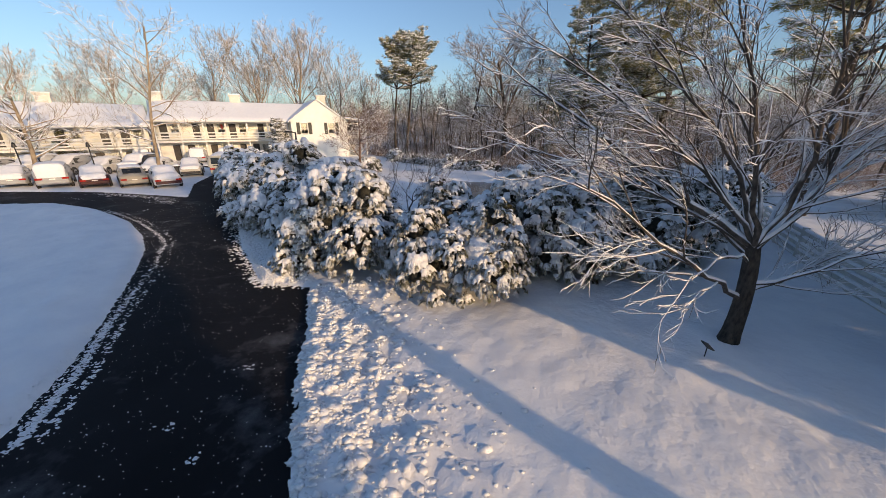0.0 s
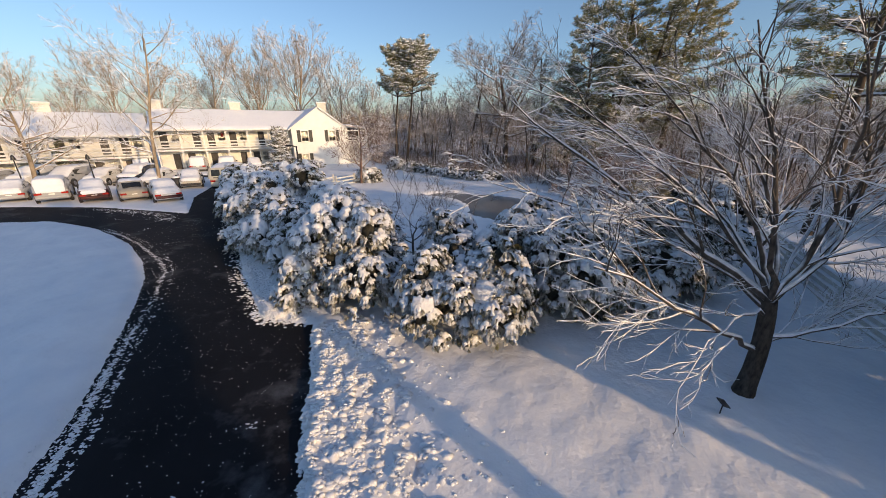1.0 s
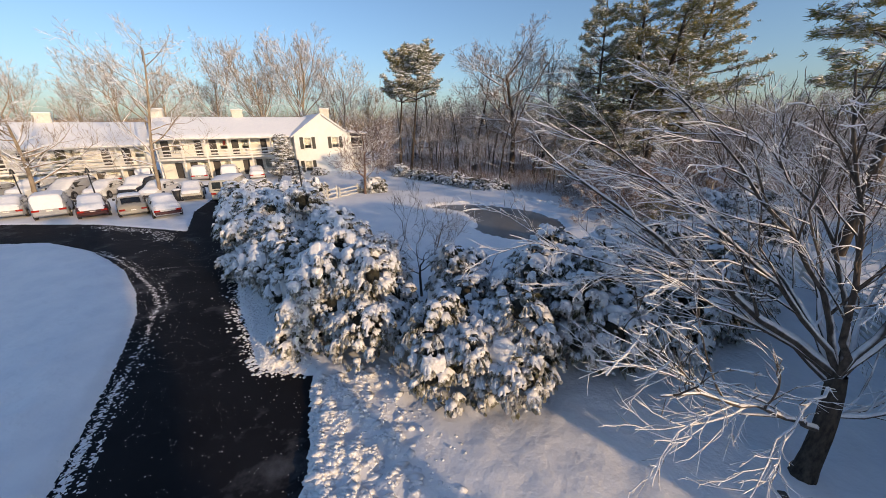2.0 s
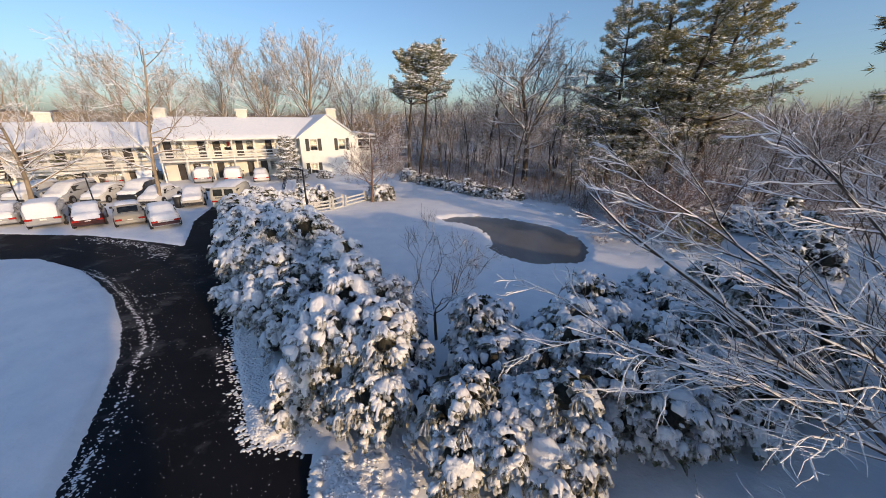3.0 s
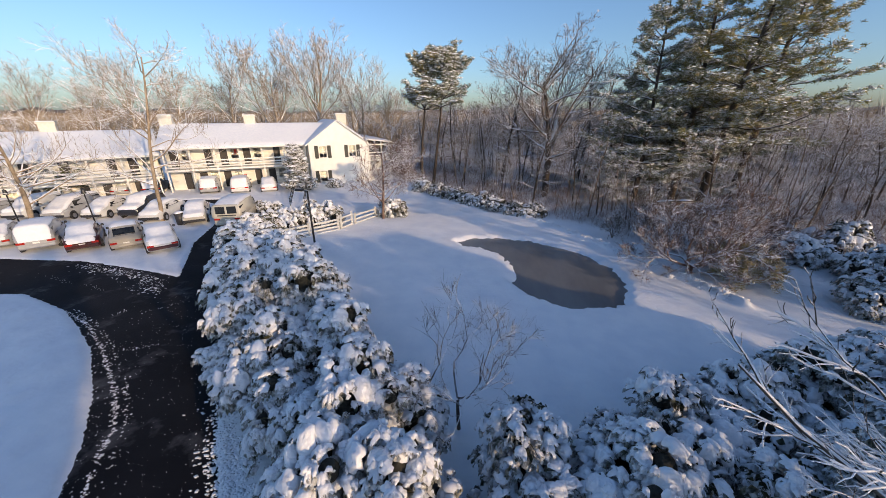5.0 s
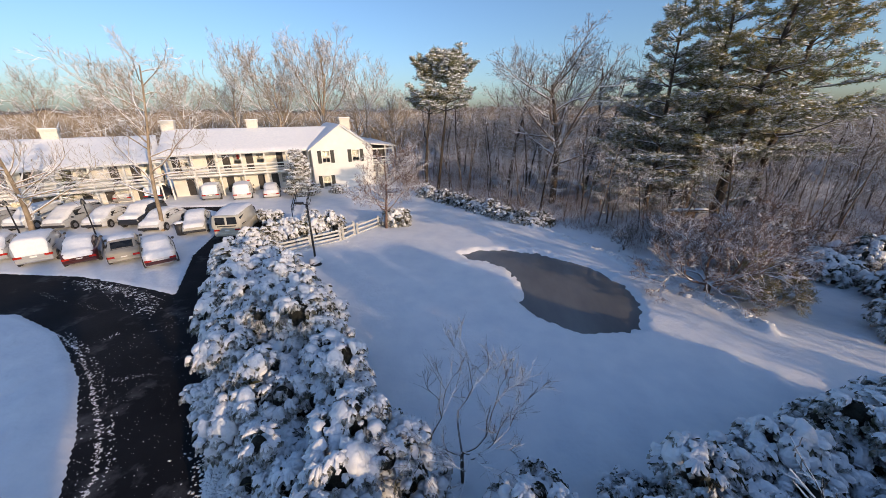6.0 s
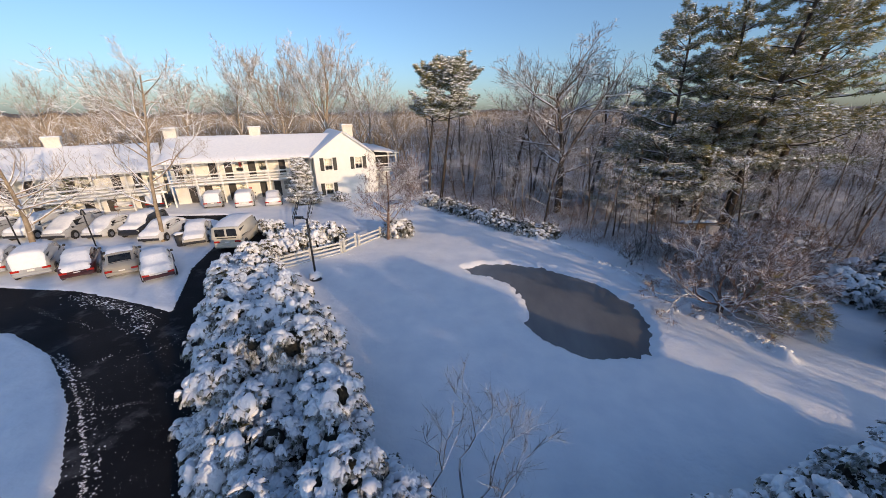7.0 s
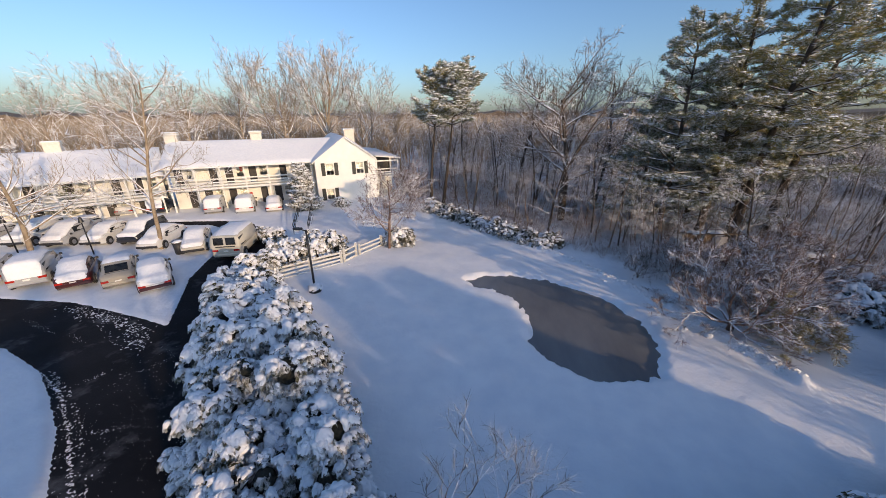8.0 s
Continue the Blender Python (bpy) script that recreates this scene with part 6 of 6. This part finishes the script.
for x, y in spots:
    edge = inside(WOODS, np.array([x]), np.array([y]))[0]
    k = int(rng.choice([2, 2, 3, 0])) if edge < 6 else int(rng.choice([0, 1, 1, 2, 2, 0]))
    if x > 14:
        k = (2, 3)[k % 2]
    s = rng.uniform(0.5, 0.85) if edge < 6 else rng.uniform(0.75, 1.1)
    plant(k, x, y, rng.uniform(0, 6.28), s)
# tall trees behind the house, lit by the low sun
HT = "tall bare tree with a rounded snowy crown, behind the house"
crowns = [bare_tree(330 + i, h, r, dict(VASE, **more), M_BARK_TAN, HT, group="trees behind the house", fine=5) for i, (h, r, more) in enumerate([
    (18, 0.22, {}), (16, 0.2, {"angle": [(22, 62), (20, 50), (20, 50)], "from": [0.34, 0.2, 0.2]}), (16, 0.18, {"kids": [11, 8, 6], "bole": 0.7})])]
for i, (x, y, k, h) in enumerate([(-27.3, 62, 0, 20.5), (-34, 62, 1, 18.5), (-42, 63, 2, 17), (-50, 61, 1, 15.5), (-57.5, 60, 0, 17.5), (-73, 58, 2, 14), (-19.5, 62, 2, 15), (-38, 69, 0, 16), (-31, 70, 2, 16), (-23.5, 69, 1, 14),
                                  (-65, 60, 1, 13.5), (-82, 54, 0, 13.5), (-15, 61, 0, 12.5), (-92, 46, 1, 12.5), (-46, 68, 0, 14)]):
    ob = crowns[k] if i in (0, 1, 2) else copy_thing(crowns[k], Matrix())
    set_at(ob, x, y, 0.05, i * 1.9, h / (15, 13.2, 14)[k])


def far_wood():
    """Woods in the distance: a great many slight trees in one mesh, rising with the land."""
    rng = np.random.default_rng(9)
    acc = Acc()
    m, n = 7000, 16
    a, d = rng.uniform(-1.3, 1.3, m), 72 + 330 * rng.uniform(0, 1, m) ** 1.3
    x, y = np.sin(a) * d - 5, 10 + np.cos(a) * d
    ok = (inside(WOODS, x, y) > 6) | (y > 72)
    x, y, d = x[ok], y[ok], d[ok]
    m = len(x)
    z, h = ground_height(x, y) - 0.3, rng.uniform(7, 12.5, m)
    t, r = rng.uniform(0, 6.28, (m, n)), rng.uniform(0.25, 1, (m, n)) * h[:, None] * 0.26
    tips = np.stack([x[:, None] + np.cos(t) * r, y[:, None] + np.sin(t) * r, z[:, None] + h[:, None] * rng.uniform(0.5, 1.0, (m, n))], -1)
    root = np.stack([x[:, None] + 0 * t, y[:, None] + 0 * t, z[:, None] + h[:, None] * rng.uniform(0.1, 0.6, (m, n))], -1)
    tips[:, 0], root[:, 0] = np.stack([x, y, z + h * 0.9], 1), np.stack([x, y, z], 1)
    w = np.cross(tips - root, rng.normal(0, 1, (m, n, 3)))
    w /= np.linalg.norm(w, axis=-1, keepdims=True)
    w *= (0.04 + d * 0.0006)[:, None, None]
    acc.add(np.stack([root - w, root + w, tips], 2).reshape(-1, 3), np.arange(m * n * 3).reshape(-1, 3))
    tagged(put("far_woods", acc.mesh("far_woods", M_BARK_TAN)), "brown bare woods in the distance", "woods", kind="stuff")


far_wood()


def understory():
    """Brush and saplings that fill the wood from the ground up, in one mesh."""
    rng = np.random.default_rng(19)
    for part_name, bark, count, lab in (("brushwood", M_BARK_SNOWY, 3800, "tangled grey-brown brush and saplings in the wood"), ("dry_brush", M_BRONZE, 3000, "reddish-brown brush with dry leaves in the wood")):
        x, y = rng.uniform(-14, 50, count * 3), rng.uniform(26, 76, count * 3)
        e = inside(WOODS, x, y)
        ok = np.flatnonzero((e > 0.4) & (rng.uniform(0, 1, len(x)) < np.exp(-e / 18) + 0.2))[:count]
        x, y = x[ok], y[ok]
        m, n = len(x), 12
        h = rng.uniform(0.5, 2.4, m) * np.where(rng.uniform(0, 1, m) < 0.15, 1.6, 1)
        z = np.full(m, 0.05)
        root = np.stack([np.repeat(x, n).reshape(m, n) + rng.normal(0, 0.1, (m, n)), np.repeat(y, n).reshape(m, n) + rng.normal(0, 0.1, (m, n)), rng.uniform(0, 0.55, (m, n)) ** 2 * h[:, None]], -1)
        t, r = rng.uniform(0, 6.28, (m, n)), rng.uniform(0.15, 0.75, (m, n)) * h[:, None]
        tip = root + np.stack([np.cos(t) * r, np.sin(t) * r, rng.uniform(0.25, 0.75, (m, n)) * h[:, None]], -1)
        mid = (root + tip) / 2 + rng.normal(0, 0.12, (m, n, 3)) * h[:, None, None]
        w = np.cross(tip - root, rng.normal(0, 1, (m, n, 3)))
        w /= np.linalg.norm(w, axis=-1, keepdims=True)
        w *= 0.009
        v = np.stack([root - w, root + w, mid - w * 0.8, mid + w * 0.8, tip], 2).reshape(-1, 3)
        o = np.arange(m * n)[:, None, None] * 5
        f = (np.array([[0, 1, 3], [0, 3, 2], [2, 3, 4]])[None] + o).reshape(-1, 3)
        acc = Acc()
        acc.add(v, f)
        tagged(put(part_name, acc.mesh(part_name, bark)), lab, "brush", kind="stuff")


understory()


def wood_stems():
    """Slim dark stems that stand close together behind the wood's edge, in one mesh."""
    rng = np.random.default_rng(23)
    x, y = rng.uniform(-12, 44, 5200), rng.uniform(28, 64, 5200)
    e = inside(WOODS, x, y)
    ok = np.flatnonzero((e > 0.8) & (rng.uniform(0, 1, len(x)) < np.exp(-e / 14)))[:130]
    acc = Acc()
    for a, b in zip(x[ok], y[ok]):
        h = rng.uniform(2.5, 7.5)
        lean = rng.normal(0, 0.13, 2)
        t = np.linspace(0, 1, 6)
        pts = np.stack([a + lean[0] * h * t + np.r_[0, rng.normal(0, 0.06, 5)], b + lean[1] * h * t + np.r_[0, rng.normal(0, 0.06, 5)], h * t], 1)
        tube(acc, pts, rng.uniform(0.025, 0.07) * (1 - 0.75 * t), 5)
        for _ in range(rng.integers(4, 9)):
            i = rng.integers(2, 6)
            d = unit((*rng.normal(0, 1, 2), rng.uniform(0.2, 1.2)))
            L = h * rng.uniform(0.12, 0.3)
            tube(acc, [pts[i], pts[i] + d * L * 0.5 + rng.normal(0, 0.05, 3), pts[i] + d * L + np.array([0, 0, 0.1])], [0.018, 0.013, 0.006], 3)
    tagged(put("slim_stems", acc.mesh("slim_stems", M_BARK_FAR, True)), "slim dark stems of young woodland trees", "woods", kind="stuff")


wood_stems()


def ridge():
    """The wooded skyline."""
    acc, v = Acc(), []
    n = 400
    w = Waves(8, 0.02, 0.6, 30)
    a = np.linspace(-2.2, 2.2, n)
    top = 13 + 2.2 * w(a * 1.0, a * 0.3) + 1.2 * np.sin(a * 3 + 1)
    for i in range(n):
        x, y = math.sin(a[i]) * 620, math.cos(a[i]) * 620
        v += [(x, y, -6), (x, y, float(top[i])), (x * 1.3, y * 1.3, float(top[i]) + 5)]
    f = [[i * 3 + k, i * 3 + 3 + k, i * 3 + 4 + k, i * 3 + 1 + k] for i in range(n - 1) for k in (0, 1)]
    acc.add(v, f)
    tagged(put("backdrop", acc.mesh("backdrop", M_RIDGE)), "far brown wooded skyline", "backdrop", kind="structure")


M_RIDGE = plain("far_wooded_hill", (0.1, 0.075, 0.055), (0.2, 0.15, 0.105), 0.9, 0.06, bumpy=1.0, detail=8.0)
ridge()

# low bushes at the wood's edge and by the house
B4 = "low evergreen hedge bush under snow at the wood's edge"
EDGE = [(-6.3, 45.4), (-2.0, 41.0), (1.5, 37.7), (4.4, 36.2)]
i = 0
for (ax, ay), (bx, by) in zip(EDGE, EDGE[1:]):
    n = 4
    for k in range(n):
        t = k / n
        bush(400 + i, ax + (bx - ax) * t, ay + (by - ay) * t, 1.2, 1.1, 0.8 + 0.2 * math.sin(i * 2.3), B4, 0.24, 0.8, 0.3)
        i += 1
for x, y, rx, ry, h, lab in [(-7.6, 45.6, 1.1, 1.0, 1.4, "rounded evergreen bush under snow at the wood's edge"), (-8.4, 35.4, 1.3, 1.2, 1.3, "leafy bush under snow behind the small tree"), (-15.7, 30.6, 1.6, 1.3, 1.4, "evergreen bush under snow behind the fence"),
                             (-13.7, 32.6, 1.8, 1.4, 1.5, "evergreen bush under snow behind the fence"), (-19.6, 34.8, 1.0, 0.9, 1.2, "evergreen bush under snow beside the van"), (-15.9, 28.3, 1.1, 1.0, 1.2, "evergreen bush under snow beside the van"),
                             (-18.6, 46.8, 1.0, 0.7, 0.8, "foundation bush under snow by the gable wall"), (19.6, 25.4, 1.6, 1.5, 1.6, "evergreen bush under snow at the pond lawn's corner"), (16.9, 22.0, 1.5, 1.4, 1.7, "evergreen bush under snow by the rail fence"), (18.2, 28.4, 1.8, 1.2, 1.3, "tangled bush under snow at the wood's edge"), (21.5, 29.8, 1.6, 1.4, 1.7, "tangled bush under snow at the wood's edge")]:
    bush(440 + i, x, y, rx, ry, h, lab, 0.27, 0.9, 0.8)
    i += 1

# unseen trees added behind the camera and beyond the fence, to shade lawn and drive
def along_sun(s, u):
    """A place by its step across the sunlight and its step towards the sun."""
    return s * 0.643 + u * 0.766, s * 0.766 - u * 0.643


G3 = "unseen evergreen added to shade the drive, dusted with snow"
screens = [pine(500 + i, 10.5, 0.2, 2.4, 0.06, G3, whorls=13, tuft=0.75, snow=0.2, name="evergreen_tree", dome=True, dense=2.4) for i in range(3)]
rng = np.random.default_rng(31)
for i in range(36):
    ob = screens[i] if i < 3 else copy_thing(screens[i % 3], Matrix())
    x, y = along_sun(-15 + 15.1 * i / 35, (12.5, 15.5, 18.5)[i % 3] + rng.uniform(-0.6, 0.6))
    set_at(ob, x, y, 0.1, rng.uniform(0, 6.28), rng.uniform(0.95, 1.06))
for i, (s, u, h) in enumerate([(-5.5, 9, 9), (-9, 9, 9), (-2.8, 9.5, 9), (-0.8, 10.5, 8.5), (-7.2, 6, 8), (-11, 8, 9)]):
    set_at(pine(510 + i, h, 0.2, 2.6, 0.05, G3, whorls=14, tuft=0.7, snow=0.2, name="evergreen_tree"), *along_sun(s, u))
for i, (s, u, h) in enumerate([(10.3, 8, 6.0), (11.8, 7.5, 5.8), (14, 5, 9), (15.8, 7.5, 9), (17.4, 5.5, 8), (18.9, 7.5, 8.3), (29.2, 7, 5), (31.4, 7, 6), (33.5, 9, 7.5)]):
    set_at(pine(520 + i, h, 0.16, 2.1, 0.04, "unseen evergreen added beyond the rail fence to shade the lawn", whorls=13, tuft=0.75, snow=0.2, name="evergreen_tree"), *along_sun(s, u))
for i, (s, u) in enumerate([(0.8, 11), (1.2, 14.5), (1.6, 18)]):
    set_at(pine(550 + i, 11.8, 0.14, 1.1, 0.04, "unseen slim evergreen added as a shade caster beyond the drive", whorls=22, tuft=0.6, snow=0.2, name="evergreen_tree", dense=3.0, dome=True), *along_sun(s, u))
# slim trees added only to break the sunlight on the pond lawn
for i, (s, u, h) in enumerate([(22.0, 6, 4.2), (23.6, 7, 5.0), (26.4, 13, 8)]):
    set_at(fork_tree(540 + i, h, 0.13, 0.35, 4, 5, (15, 36), (18, 50), 0.05, M_BARK, "slim bare tree added beyond the rail fence to dapple the sunlight", light=True, twigs=3), *along_sun(s, u))
for i, (x, y) in enumerate([(14.6, -1.3), (10.9, -2.5)]):
    set_at(fork_tree(560 + i, 15, 0.27, 0.5, 4, 5, (15, 34), (20, 50), 0.06, M_BARK, "tall bare tree beyond the lawn"), x, y)
